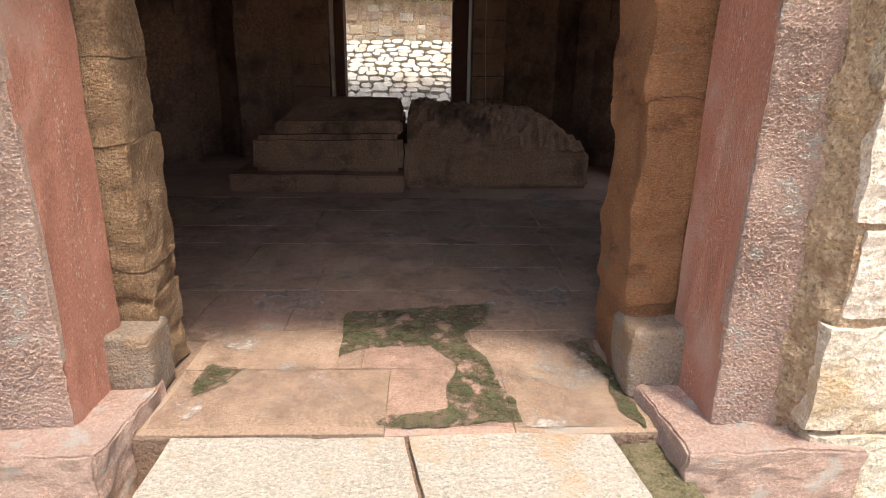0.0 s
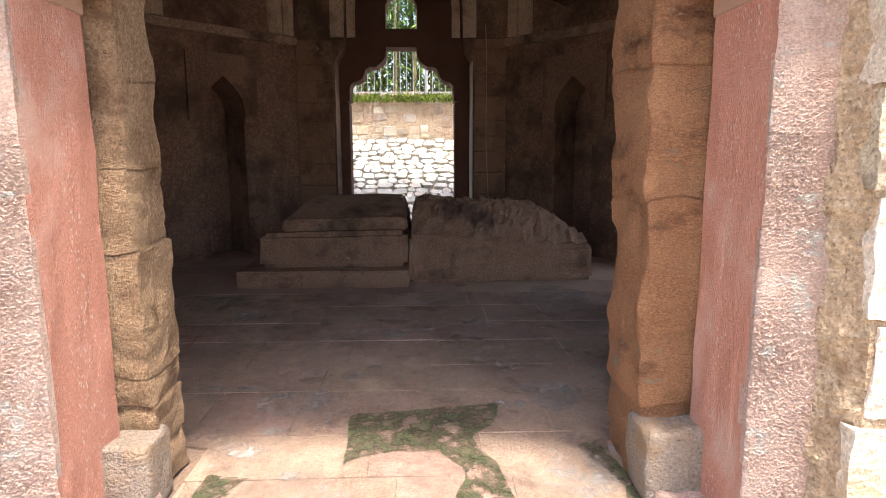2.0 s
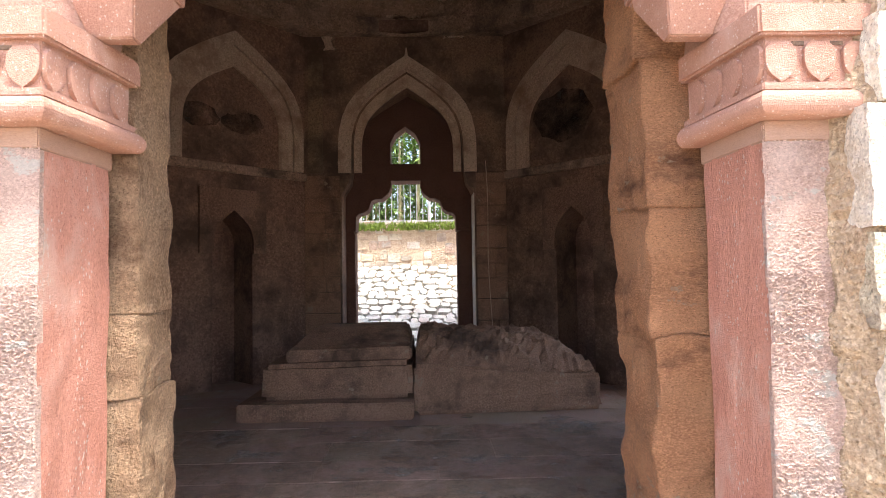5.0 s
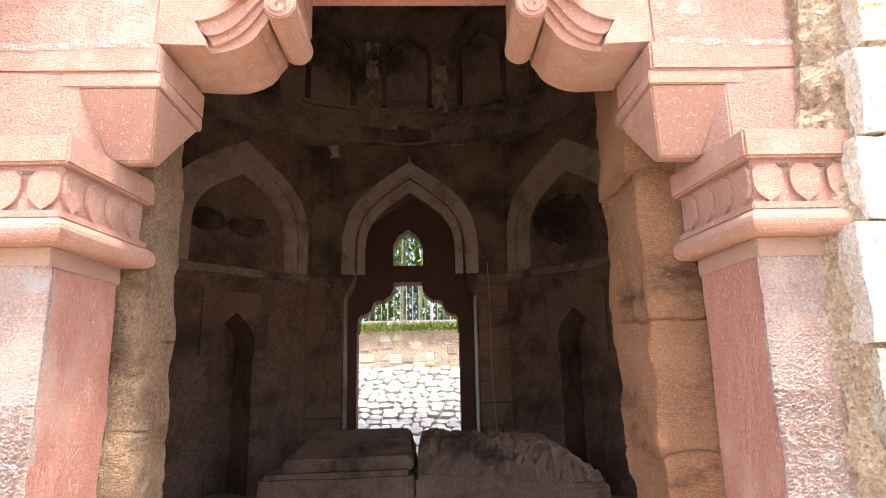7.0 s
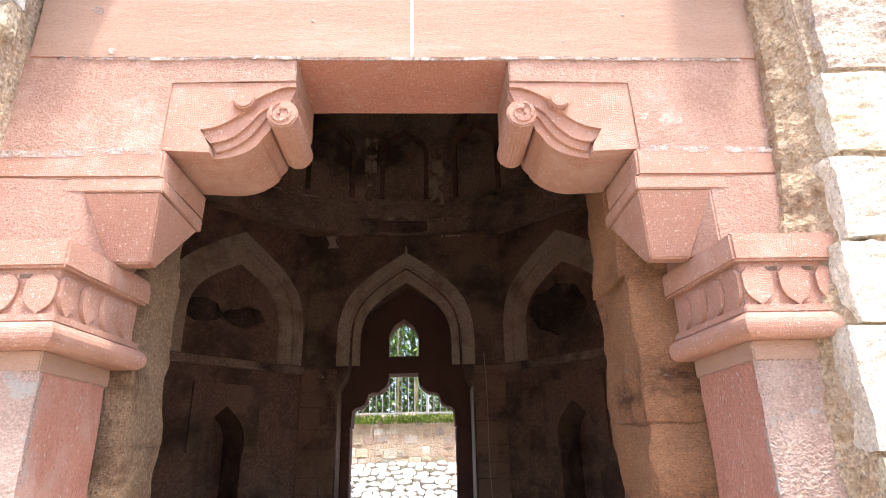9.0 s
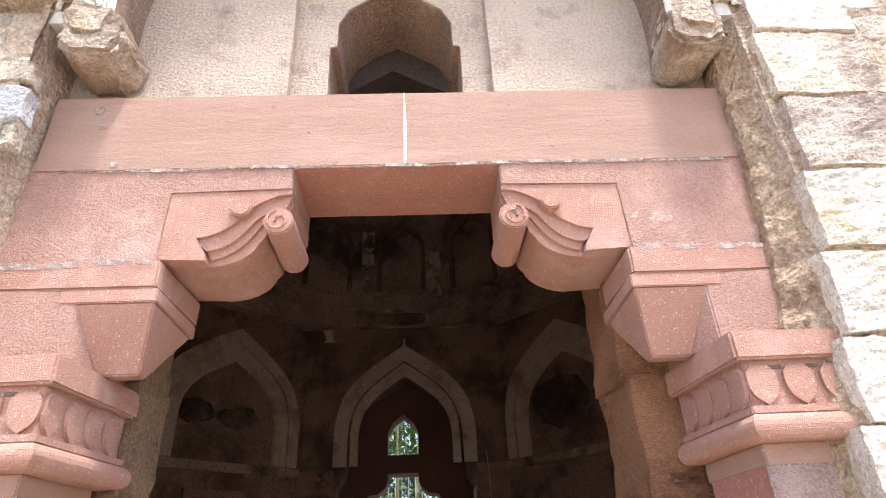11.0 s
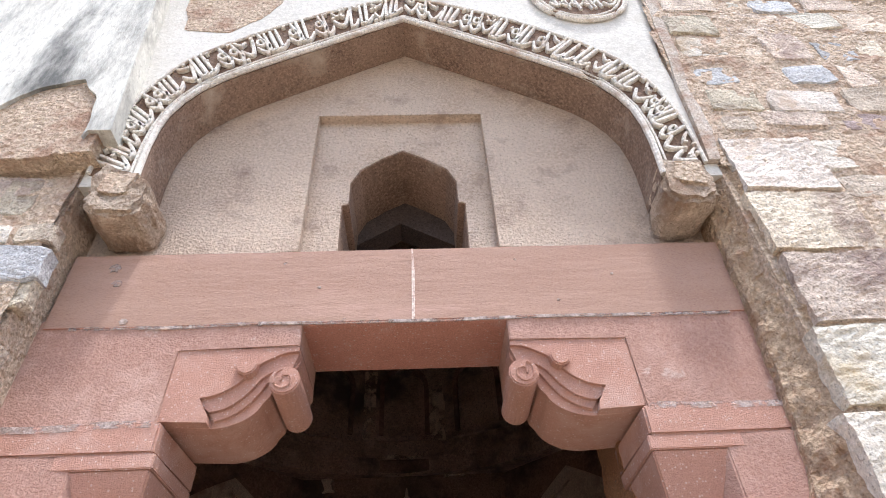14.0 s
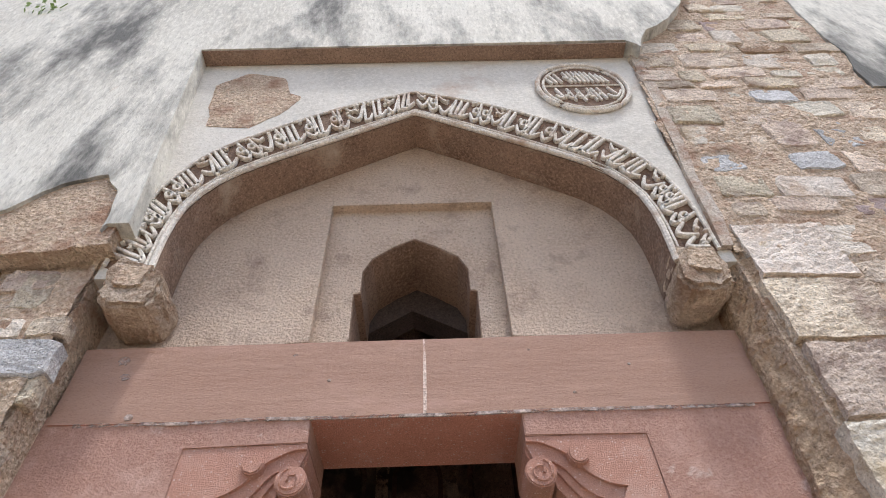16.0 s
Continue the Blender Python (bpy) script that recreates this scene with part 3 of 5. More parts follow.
def bracket(s):
    b = thing("bracket", (XC + s * 1.0, 0, 2.15), "red sandstone bracket with scrolled end under the lintel", "bracket", "brackets of the portal")

    def m(pts):
        return mirror(pts, s)
    # upper slab with sunk panel
    part("slab", outline(m([(1.50, 2.535), (0.835, 2.535), (0.835, 2.835), (0.375, 2.835), (0.375, 2.984), (1.50, 2.984)]), -0.068, 0.30, bevel=0.005), RED_PIT, b)
    # scrolled block, recessed behind the slab's face
    scroll = [(0.835, 2.835), (0.835, 2.545), (0.66, 2.535)]
    scroll += [(0.66 - 0.17 * math.sin(a) ** 1.1, 2.535 + 0.11 * (1 - math.cos(a))) for a in [k * math.pi / 2 / 9 for k in range(1, 9)]]
    scroll += [(0.47, 2.655), (0.46, 2.70), (0.40, 2.745), (0.375, 2.79), (0.375, 2.835)]
    part("scroll_block", outline(m(scroll), -0.014, 0.30), RED, b)
    vol = [(0.405 + 0.056 * math.cos(a), 2.672 + 0.058 * math.sin(a)) for a in [k * math.tau / 22 for k in range(22)]]
    vo = part("volute", outline(m(vol), -0.106, 0.22, bevel=0.006), RED, b)
    # spiral on the volute's face
    bm = bmesh.new()
    sp = []
    for k in range(26):
        a = math.pi * 0.6 + k * 0.33
        r = 0.045 * (1 - k / 32)
        x, z = m([(0.405 - r * math.cos(a), 2.672 + r * math.sin(a))])[0]
        sp.append((x, -0.107, z))
    tube(bm, sp, 0.006, 5)
    part("spiral", bm, RED, vo)
    # leaf sprays of the scroll
    crest = smooth_line([(0.375, 2.815), (0.42, 2.812), (0.47, 2.79), (0.515, 2.762), (0.555, 2.715), (0.60, 2.672), (0.655, 2.643), (0.708, 2.632)], 18)
    fold = smooth_line([(0.40, 2.738), (0.45, 2.745), (0.50, 2.715), (0.54, 2.66), (0.585, 2.615), (0.63, 2.592), (0.670, 2.585)], 18)
    curl = smooth_line([(0.44, 2.712), (0.475, 2.71), (0.505, 2.665), (0.545, 2.612), (0.60, 2.572), (0.65, 2.556)], 16)
    field = [(0.375, 2.834), (0.834, 2.834), (0.834, 2.546), (0.664, 2.537), (0.672, 2.57), (0.69, 2.60)]
    part("scroll_field", outline(m(field + crest[::-1]), -0.062, 0.0), RED, b)
    part("leaf_spray", outline(m(crest + [(0.69, 2.60)] + fold[::-1]), -0.046, 0.0), RED, b)
    part("leaf_spray", outline(m(fold + [(0.657, 2.565)] + curl[::-1]), -0.030, 0.0), RED, b)
    bud = [(0.556 + 0.040 * math.cos(a), 2.750 + 0.042 * math.sin(a)) for a in [k * math.tau / 16 for k in range(16)]]
    part("bud", outline(m(bud), -0.088, -0.03, bevel=0.006), RED, b)
    # band under the slab, returning along the reveal
    c = m([(0.81, -0.085), (1.50, -0.085), (1.50, 0.31), (0.80, 0.31)])
    if s < 0:
        c = [c[1], c[0], c[3], c[2]]
    part("band", hexa([(x, y, 2.425) for x, y in c] + [(x, y, 2.535) for x, y in c], bevel=0.008, cuts=2, rough=0.003), RED, b)
    # pendant: a cut-off pyramid hanging from the band
    top = m([(0.805, -0.075), (1.075, -0.075), (1.075, 0.29), (0.81, 0.29)])
    bot = m([(0.852, 0.02), (1.0, 0.02), (1.0, 0.08), (0.858, 0.08)])
    top2 = m([(0.80, -0.08), (1.13, -0.08), (1.13, 0.30), (0.80, 0.30)])
    if s < 0:
        top, bot, top2 = ([q[1], q[0], q[3], q[2]] for q in (top, bot, top2))
    pend = part("pendant", hexa([(x, y, 2.146) for x, y in bot] + [(x, y, 2.375) for x, y in top], bevel=0.006), RED, b)
    part("pendant_fillet", hexa([(x, y, 2.374) for x, y in top2] + [(x, y, 2.426) for x, y in top2], bevel=0.004), RED, pend)
    bm = outline(m([(1.0, 0.02), (1.065, -0.075), (1.50, -0.10), (1.50, 0.25), (1.0, 0.25)]), 2.148, 2.425, "xy", bevel=0.005)
    part("neck", bm, RED_PIT, b)
    b.location, b.scale = (-0.03 + s * 1.0, Y_RECESS, 2.15), (1.0, 1.0, 1.0)
    return b


for s in (-1, 1):
    pillar(s)
    br_ = bracket(s)
    for x0, x1, z0, z1, y0, sd in ((0.84, 1.42, 2.512, 2.537, -0.0865, 1), (0.86, 1.40, 2.54, 2.562, -0.0615, 9)):
        pts = ragged(mirror([(x0, z0), (x1, z0), (x1, z1), (x0, z1)], s), 0.012, 14, sd + s)
        part("lime_crust", outline(pts, y0 + 0.003, y0), LIME, br_, "white lime crust")
    if s < 0:
        for pts in (((1.30, 2.86), (1.20, 2.88), (1.14, 2.84), (1.16, 2.78), (1.08, 2.74), (1.02, 2.66)), ((1.36, 2.70), (1.26, 2.72), (1.18, 2.66), (1.12, 2.60)), ((1.05, 2.88), (0.98, 2.84), (0.96, 2.76), (1.02, 2.70))):
            bm = bmesh.new()
            tube(bm, [(x, -0.055, z) for x, z in smooth_line(mirror(pts, s), 14)], 0.014, 6, 0.6)
            part("worn_relief", bm, RED, br_, "weathered remains of carved leaves")

# ---- corbels at the springing of the arch ----
CORBEL = {-1: [(-1.38, 3.73), (-1.20, 3.64), (-1.135, 3.56), (-1.13, 3.45), (-1.17, 3.382), (-1.33, 3.382), (-1.40, 3.46), (-1.38, 3.6)],
          1: [(1.155, 3.665), (1.35, 3.66), (1.37, 3.52), (1.36, 3.43), (1.28, 3.382), (1.16, 3.382), (1.12, 3.45), (1.145, 3.56)]}
for s in (-1, 1):
    corbel = thing("corbel", (s * 1.25, Y_FACE, 3.4), "broken rough corbel stone under the arch", "corbel", "corbels of the arch")
    bm = outline(CORBEL[s], Y_FACE - 0.004, Y_RECESS - 0.002, bevel=0.02)
    bmesh.ops.triangulate(bm, faces=list(bm.faces))
    bmesh.ops.subdivide_edges(bm, edges=list(bm.edges), cuts=5, use_grid_fill=True)
    for v in bm.verts:
        v.co += 0.016 * noise.noise_vector(v.co * 8) + 0.011 * noise.noise_vector(v.co * 24) + 0.005 * noise.noise_vector(v.co * 60)
    part("stone", bm, CORBEL_STONE, corbel)
    cx = s * 1.26
    bm = outline(ragged([(cx - 0.08, 3.52), (cx + 0.06, 3.50), (cx + 0.07, 3.63), (cx - 0.05, 3.64)], 0.03, 7, s), Y_FACE - 0.017, Y_FACE + 0.01, bevel=0.004)
    part("lime_crust", bm, MORTAR, corbel, "coarse lime mortar left on the stone")

BLOCK = material("grey_buff_stone", (0.211, 0.160, 0.121), (0.301, 0.243, 0.198), 4.0, 0.8, stain=(0.30, 0.19, 0.11), stain_amount=0.3, stain_scale=4.0, fine=70)
# ---- jambs of buff stone behind the pillars ----
JAMB_Z = {-1: [0.0, 0.17, 0.36, 0.47, 0.95, 1.24, 1.55, 1.90, 2.20, 2.55, 3.19], 1: [0.0, 0.34, 1.12, 1.60, 2.15, 3.19]}
for s in (-1, 1):
    jamb = tagged(part("jamb_core", box(*sorted((XC + s * 1.08, XC + s * 1.60)), 0.31, 0.46, 0.0, 3.18), MORTAR), "doorway jamb of rough buff sandstone blocks", "door jamb", kind="structure")
    rng = random.Random(11 + s)
    for k, (z0, z1) in enumerate(zip(JAMB_Z[s], JAMB_Z[s][1:])):
        xi = (0.945 if s < 0 else 0.895) + rng.uniform(-0.009, 0.009) + (0.03 * k / 9 if s < 0 else -0.05 * k / 5)
        y1 = 0.50 if s < 0 else 0.62
        x0, x1 = sorted((XC + s * xi, XC + s * 1.60))
        part("block", box(x0, x1, 0.24 + rng.uniform(-0.008, 0.008), y1 + rng.uniform(-0.02, 0.02), z0 - 0.002, z1 - 0.002, bevel=0.004, cuts=19 if s < 0 else 26, rough=0.028 if s > 0 else 0.021, seed=3.0 + s, wave=6), ORANGE if s > 0 else BUFF, jamb)
    st = (0.915, 1.17, 0.09, 0.30, 0.0, 0.27) if s < 0 else (0.875, 1.15, 0.10, 0.34, 0.0, 0.29)
    x0, x1 = sorted((XC + s * st[0], XC + s * st[1]))
    bm = bmesh.new()
    bmesh.ops.create_uvsphere(bm, u_segments=28, v_segments=18, radius=1.0)
    for v in bm.verts:
        c = [math.copysign(abs(q) ** 0.2, q) for q in v.co]
        v.co = Vector((x0 + (x1 - x0) * (c[0] + 1) / 2, st[2] + (st[3] - st[2]) * (c[1] + 1) / 2, -0.02 + (st[5] + 0.02) * (c[2] + 1) / 2))
        v.co += 0.014 * noise.noise_vector(v.co * 7) + 0.006 * noise.noise_vector(v.co * 22)
    tagged(part("stone_block", bm, BLOCK), "worn grey-buff stone block on the floor at the jamb", "stone", "blocks at the jambs")

# ---- chamber ----
CX = -0.25
HALF, Y_REAR, CUT = 2.95, 6.5, 1.52
plan = [(CX - HALF + CUT, Y_BACK), (CX - HALF, Y_BACK + CUT), (CX - HALF, Y_REAR - CUT), (CX - HALF + CUT, Y_REAR),
        (CX + HALF - CUT, Y_REAR), (CX + HALF, Y_REAR - CUT), (CX + HALF, Y_BACK + CUT), (CX + HALF - CUT, Y_BACK)]
Z_SPRING, Z_DRUM, Z_DOME = 2.95, 5.05, 7.05


def wall_frame(a, b):
    """Axes of a chamber wall from plan point a to b: origin, along, inward normal."""
    a, b = Vector((*a, 0)), Vector((*b, 0))
    u = (b - a).normalized()
    return a, u, Vector((u.y, -u.x, 0)), (b - a).length


def on_wall(fr, pts, d0, d1, bevel=0.0):
    """Extrude an outline (along, up) on a wall, from depth d0 to d1, counted into the room."""
    o, u, nrm, L = fr
    bm = bmesh.new()
    a = [bm.verts.new(o + u * p[0] + nrm * d0 + Vector((0, 0, p[1]))) for p in pts]
    b = [bm.verts.new(o + u * p[0] + nrm * d1 + Vector((0, 0, p[1]))) for p in pts]
    bm.faces.new(a)
    bm.faces.new(b[::-1])
    for i in range(len(pts)):
        j = (i + 1) % len(pts)
        bm.faces.new((a[i], b[i], b[j], a[j]))
    if bevel:
        bmesh.ops.bevel(bm, geom=list(bm.edges), offset=bevel, segments=1, affect="EDGES", clamp_overlap=True)
    return bm


def pointed(c, w, z0, z1, z2, n=8):
    """A keel arch's line, centred on c, half-width w, from z0 up its jambs to z1 and its crown z2."""
    h = z2 - z1
    curve = smooth_line([(w, z1), (w * 0.985, z1 + h * 0.24), (w * 0.88, z1 + h * 0.48), (w * 0.66, z1 + h * 0.67), (w * 0.33, z1 + h * 0.85), (0.0, z2)], n + 1)
    right = [(w, z0)] + curve
    return [(c - x, z) for x, z in right] + [(c + x, z) for x, z in right[-2::-1]]


names = ["wall_south_west", "wall_west", "wall_north_west", "wall_north", "wall_north_east", "wall_east", "wall_south_east"]
for k, nm in enumerate(names):
    fr = wall_frame(plan[k], plan[k + 1])
    L = fr[3]
    mid = L / 2
    if nm == "wall_north":
        mid = -0.22 - plan[3][0]
        hole = [(mid - 0.94, 0.0), (mid - 0.94, 2.55), (mid - 0.84, 2.72), (mid - 0.80, 2.93)] + pointed(mid, 0.79, 2.95, 3.10, 4.08, 10)[1:-1] + [(mid + 0.80, 2.93), (mid + 0.84, 2.72), (mid + 0.94, 2.55), (mid + 0.94, 0.0)]
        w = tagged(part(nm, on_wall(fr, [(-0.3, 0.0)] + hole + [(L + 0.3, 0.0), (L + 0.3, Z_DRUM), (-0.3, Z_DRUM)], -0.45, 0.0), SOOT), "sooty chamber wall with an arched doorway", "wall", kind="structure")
    elif nm in ("wall_north_west", "wall_north_east", "wall_east"):
        nw, nz = (0.62, 2.0) if nm == "wall_east" else (0.27, 1.75)
        mid_n = L * 0.42 if nm == "wall_east" else mid
        hole = pointed(mid_n, nw, 0.0, nz, nz + 0.5, 8)
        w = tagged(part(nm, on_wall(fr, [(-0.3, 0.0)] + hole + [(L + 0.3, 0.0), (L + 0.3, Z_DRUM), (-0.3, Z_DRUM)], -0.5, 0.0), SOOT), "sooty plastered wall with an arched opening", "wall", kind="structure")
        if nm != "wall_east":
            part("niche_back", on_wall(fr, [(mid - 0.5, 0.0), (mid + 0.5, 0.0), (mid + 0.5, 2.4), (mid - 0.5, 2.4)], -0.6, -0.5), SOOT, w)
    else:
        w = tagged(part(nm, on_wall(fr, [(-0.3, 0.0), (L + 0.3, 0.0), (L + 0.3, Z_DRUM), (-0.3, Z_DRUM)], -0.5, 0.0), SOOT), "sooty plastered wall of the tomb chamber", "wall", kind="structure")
    # arch moulding, pilaster strips and string course
    aw = 0.98 if nm == "wall_north" else min(1.02, L * 0.475)
    z1, z2 = (3.10, 4.53) if nm == "wall_north" else (3.22, 4.58)
    wide = 0.18 if nm == "wall_north" else 0.36
    part("arch_band", on_wall(fr, pointed(mid, aw - 0.004, Z_SPRING - 0.10, z1, z2 - 0.01, 10) + pointed(mid, aw - wide, Z_SPRING - 0.10, z1, z2 - wide * 1.25, 10)[::-1], -0.01, 0.022), CREAM, w, "broad faded plaster band of the arch")
    for w0, w1, dz, d in ((aw, aw - 0.15, 0.0, 0.06), (aw - 0.22, aw - 0.33, -0.27, 0.035)):
        o_line = pointed(mid, w0, Z_SPRING - 0.10, z1, z2 + dz, 10)
        i_line = pointed(mid, w1, Z_SPRING - 0.10, z1, z2 + dz - 0.19, 10)
        part("arch_moulding", on_wall(fr, o_line + i_line[::-1], -0.01, d), CREAM, w, "faded cream arch moulding")
    for x in (0.06, L - 0.26) if nm == "wall_north" else ():
        part("pilaster_strip", on_wall(fr, [(x, Z_SPRING - 0.1), (x + 0.20, Z_SPRING - 0.1), (x + 0.20, 4.55), (x, 4.55)], -0.01, 0.03), SOOT, w)
    part("string_course", on_wall(fr, [(0, 4.86), (L, 4.86), (L, 5.04), (0, 5.04)], -0.01, 0.07, 0.012), SOOT, w)
    if nm != "wall_north":
        part("ledge", on_wall(fr, [(0.0, Z_SPRING - 0.22), (L, Z_SPRING - 0.22), (L, Z_SPRING - 0.11), (0.0, Z_SPRING - 0.11)], -0.01, 0.06, 0.01), DOME, w)
    if nm in ("wall_north_west", "wall_north_east"):
        part("niche_surround", on_wall(fr, [(mid - 0.45, 1.70)] + pointed(mid, 0.27, 1.70, 1.75, 2.25, 8) + [(mid + 0.45, 1.70), (mid + 0.45, 2.52), (mid - 0.45, 2.52)], -0.01, 0.04), FADED, w, "faded red niche surround")
        for cx, cz, rw, rh, sd in ((mid - 0.44, 3.42, 0.26, 0.15, 2), (mid + 0.14, 3.40, 0.30, 0.15, 6)) if nm == "wall_north_west" else ((mid - 0.12, 3.48, 0.46, 0.36, 4),):
            blot = ragged([(cx + rw * math.cos(a), cz + rh * math.sin(a)) for a in [q * math.tau / 8 for q in range(8)]], 0.06, 4, sd)
            part("soot_patch", on_wall(fr, blot, -0.005, 0.006), BLACK, w, "black soot patch")
    if nm == "wall_north":
        # coursed blocks of the piers below the springing
        rg = random.Random(41)
        for lo, hi in ((0.0, mid - 0.96), (mid + 0.96, L)):
            z = 0.02
            while z < 2.75:
                h = rg.uniform(0.2, 0.34)
                x = lo
                while x < hi - 0.02:
                    x1 = min(hi, x + rg.uniform(0.25, 0.6))
                    if hi - x1 < 0.12:
                        x1 = hi
                    d = rg.uniform(0.012, 0.035)
                    part("block", on_wall(fr, [(x + .006, z + .006), (x1 - .006, z + .006), (x1 - .006, min(z + h, 2.84) - .006), (x + .006, min(z + h, 2.84) - .006)], -0.005, d, 0.006), GRAVE, w)
                    x = x1
                z += h

# right reveal only: daylight on it is put in as a pale strip
for s in (1,):
    x0, x1 = sorted((-0.22 + s * 0.925, -0.22 + s * 0.945))
    tagged(part("reveal", box(x0, x1, Y_REAR + 0.002, 6.94, 0.0, 2.55, bevel=0.004, cuts=3, rough=0.006), SPANDREL), "pale strip for the daylit reveal of the rear doorway", "reveal", kind="structure")

# thin cable hanging beside the rear doorway
bm = bmesh.new()
tube(bm, [(0.885 + 0.05 * (3.0 - z) / 2.6 + 0.012 * math.sin(z * 3.1), Y_REAR - 0.03, z) for z in [0.3 + 0.225 * q for q in range(13)]], 0.006, 5)
tagged(part("cable", bm, CREAM), "thin pale cable hanging down the sooty wall", "cable")

# finial over the doorway arch
bm = bmesh.new()
tube(bm, [(-0.22, Y_REAR - 0.04, 4.50), (-0.22, Y_REAR - 0.04, 4.56), (-0.22, Y_REAR - 0.04, 4.64)], 0.03, 8, 0.3)
tagged(part("finial", bm, CREAM), "small plaster finial on the inner arch crown", "finial")

# drum, niches and dome
drum = tagged(thing("drum", (CX, 3.55, Z_DRUM), "sooty drum of arched panels under the dome", "drum", kind="structure"), kind="structure")
R_D = 3.0
pl16 = [(CX + R_D * math.cos(a), 3.55 + R_D * math.sin(a)) for a in [math.pi / 16 * (1 + 2 * k) for k in range(16)]]
for k in range(16):
    fr = wall_frame(pl16[(k + 1) % 16], pl16[k])
    L = fr[3]
    part("drum_wall", on_wall(fr, [(-0.1, Z_DRUM - 0.05), (L + 0.1, Z_DRUM - 0.05), (L + 0.1, Z_DOME), (-0.1, Z_DOME)], -0.4, 0.0), DOME, drum)
    line = pointed(L / 2, 0.38, 5.43, 6.15, 6.66, 8)
    inl = pointed(L / 2, 0.31, 5.43, 6.15, 6.56, 8)
    part("panel_arch", on_wall(fr, line + inl[::-1], -0.01, 0.05), SOOT, drum)
    part("panel_sill", on_wall(fr, [(L / 2 - 0.42, 5.33), (L / 2 + 0.42, 5.33), (L / 2 + 0.42, 5.40), (L / 2 - 0.42, 5.40)], -0.01, 0.06), DOME, drum)
for x0, x1, z0, z1, sd in ((-0.90, -0.68, 5.42, 6.5, 1), (0.10, 0.34, 5.25, 6.3, 5), (-0.50, 0.10, 4.95, 5.10, 9), (0.30, 0.62, 4.78, 5.02, 12), (-1.42, -1.22, 4.62, 4.9, 15)):
    bm = outline(ragged([(x0, z0), (x1, z0), (x1, z1), (x0, z1)], 0.07, 8, sd), 6.475, 6.50)
    part("plaster_flake", bm, FLAKE, drum, "pale flaking plaster")
bm = bmesh.new()
rings = []
for i in range(9):
    a = math.pi / 2 * i / 8
    r, z = 3.2 * math.cos(a), Z_DOME - 0.05 + 2.6 * math.sin(a)
    rings.append([bm.verts.new((CX + max(r, 0.02) * math.cos(q * math.tau / 32), 3.55 + max(r, 0.02) * math.sin(q * math.tau / 32), z)) for q in range(32)])
for a, b in zip(rings, rings[1:]):
    for q in range(32):
        bm.faces.new((a[q], a[(q + 1) % 32], b[(q + 1) % 32], b[q]))
bm.faces.new(rings[-1])
dm = part("dome", bm, DOME)
so = dm.modifiers.new("shell", "SOLIDIFY")
so.thickness, so.offset = 0.3, 1
tagged(dm, "sooty plastered dome over the chamber", "dome", kind="structure")
# roof slab between the octagon and the drum
bm = bmesh.new()
o = [bm.verts.new((CX + 6.2 * math.cos(q * math.tau / 16), 3.55 + 6.2 * math.sin(q * math.tau / 16) * 0.5, Z_DRUM + 0.02)) for q in range(16)]
i = [bm.verts.new((x, y, Z_DRUM + 0.02)) for x, y in [(CX + 2.95 * math.cos(q * math.tau / 16), 3.55 + 2.95 * math.sin(q * math.tau / 16)) for q in range(16)]]
for q in range(16):
    bm.faces.new((o[q], o[(q + 1) % 16], i[(q + 1) % 16], i[q]))
rf = part("ceiling", bm, DOME)
so = rf.modifiers.new("slab", "SOLIDIFY")
so.thickness = 0.25
tagged(rf, "sooty ceiling slab round the drum", "ceiling", kind="structure")

# ---- rear doorway ----
DX, DY = -0.27, 7.0
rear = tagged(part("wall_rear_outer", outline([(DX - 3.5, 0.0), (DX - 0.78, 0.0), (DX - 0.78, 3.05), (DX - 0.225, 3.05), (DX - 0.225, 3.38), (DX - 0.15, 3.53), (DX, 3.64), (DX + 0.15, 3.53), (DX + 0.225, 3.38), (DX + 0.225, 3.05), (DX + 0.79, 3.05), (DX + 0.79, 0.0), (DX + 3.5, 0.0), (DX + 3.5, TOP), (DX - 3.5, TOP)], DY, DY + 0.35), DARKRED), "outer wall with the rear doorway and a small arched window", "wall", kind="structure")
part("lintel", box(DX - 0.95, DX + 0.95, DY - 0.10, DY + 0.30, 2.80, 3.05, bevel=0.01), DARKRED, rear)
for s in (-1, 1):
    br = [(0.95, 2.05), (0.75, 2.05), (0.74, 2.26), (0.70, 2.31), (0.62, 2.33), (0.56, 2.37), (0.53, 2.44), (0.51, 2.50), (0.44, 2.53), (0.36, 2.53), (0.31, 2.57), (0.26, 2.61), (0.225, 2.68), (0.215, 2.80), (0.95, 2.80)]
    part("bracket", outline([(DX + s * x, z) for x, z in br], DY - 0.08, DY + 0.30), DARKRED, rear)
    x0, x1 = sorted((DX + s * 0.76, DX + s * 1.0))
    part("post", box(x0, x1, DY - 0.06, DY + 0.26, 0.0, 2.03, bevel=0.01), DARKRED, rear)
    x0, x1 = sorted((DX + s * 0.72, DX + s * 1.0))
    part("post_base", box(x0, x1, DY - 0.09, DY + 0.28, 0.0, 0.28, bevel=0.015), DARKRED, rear)

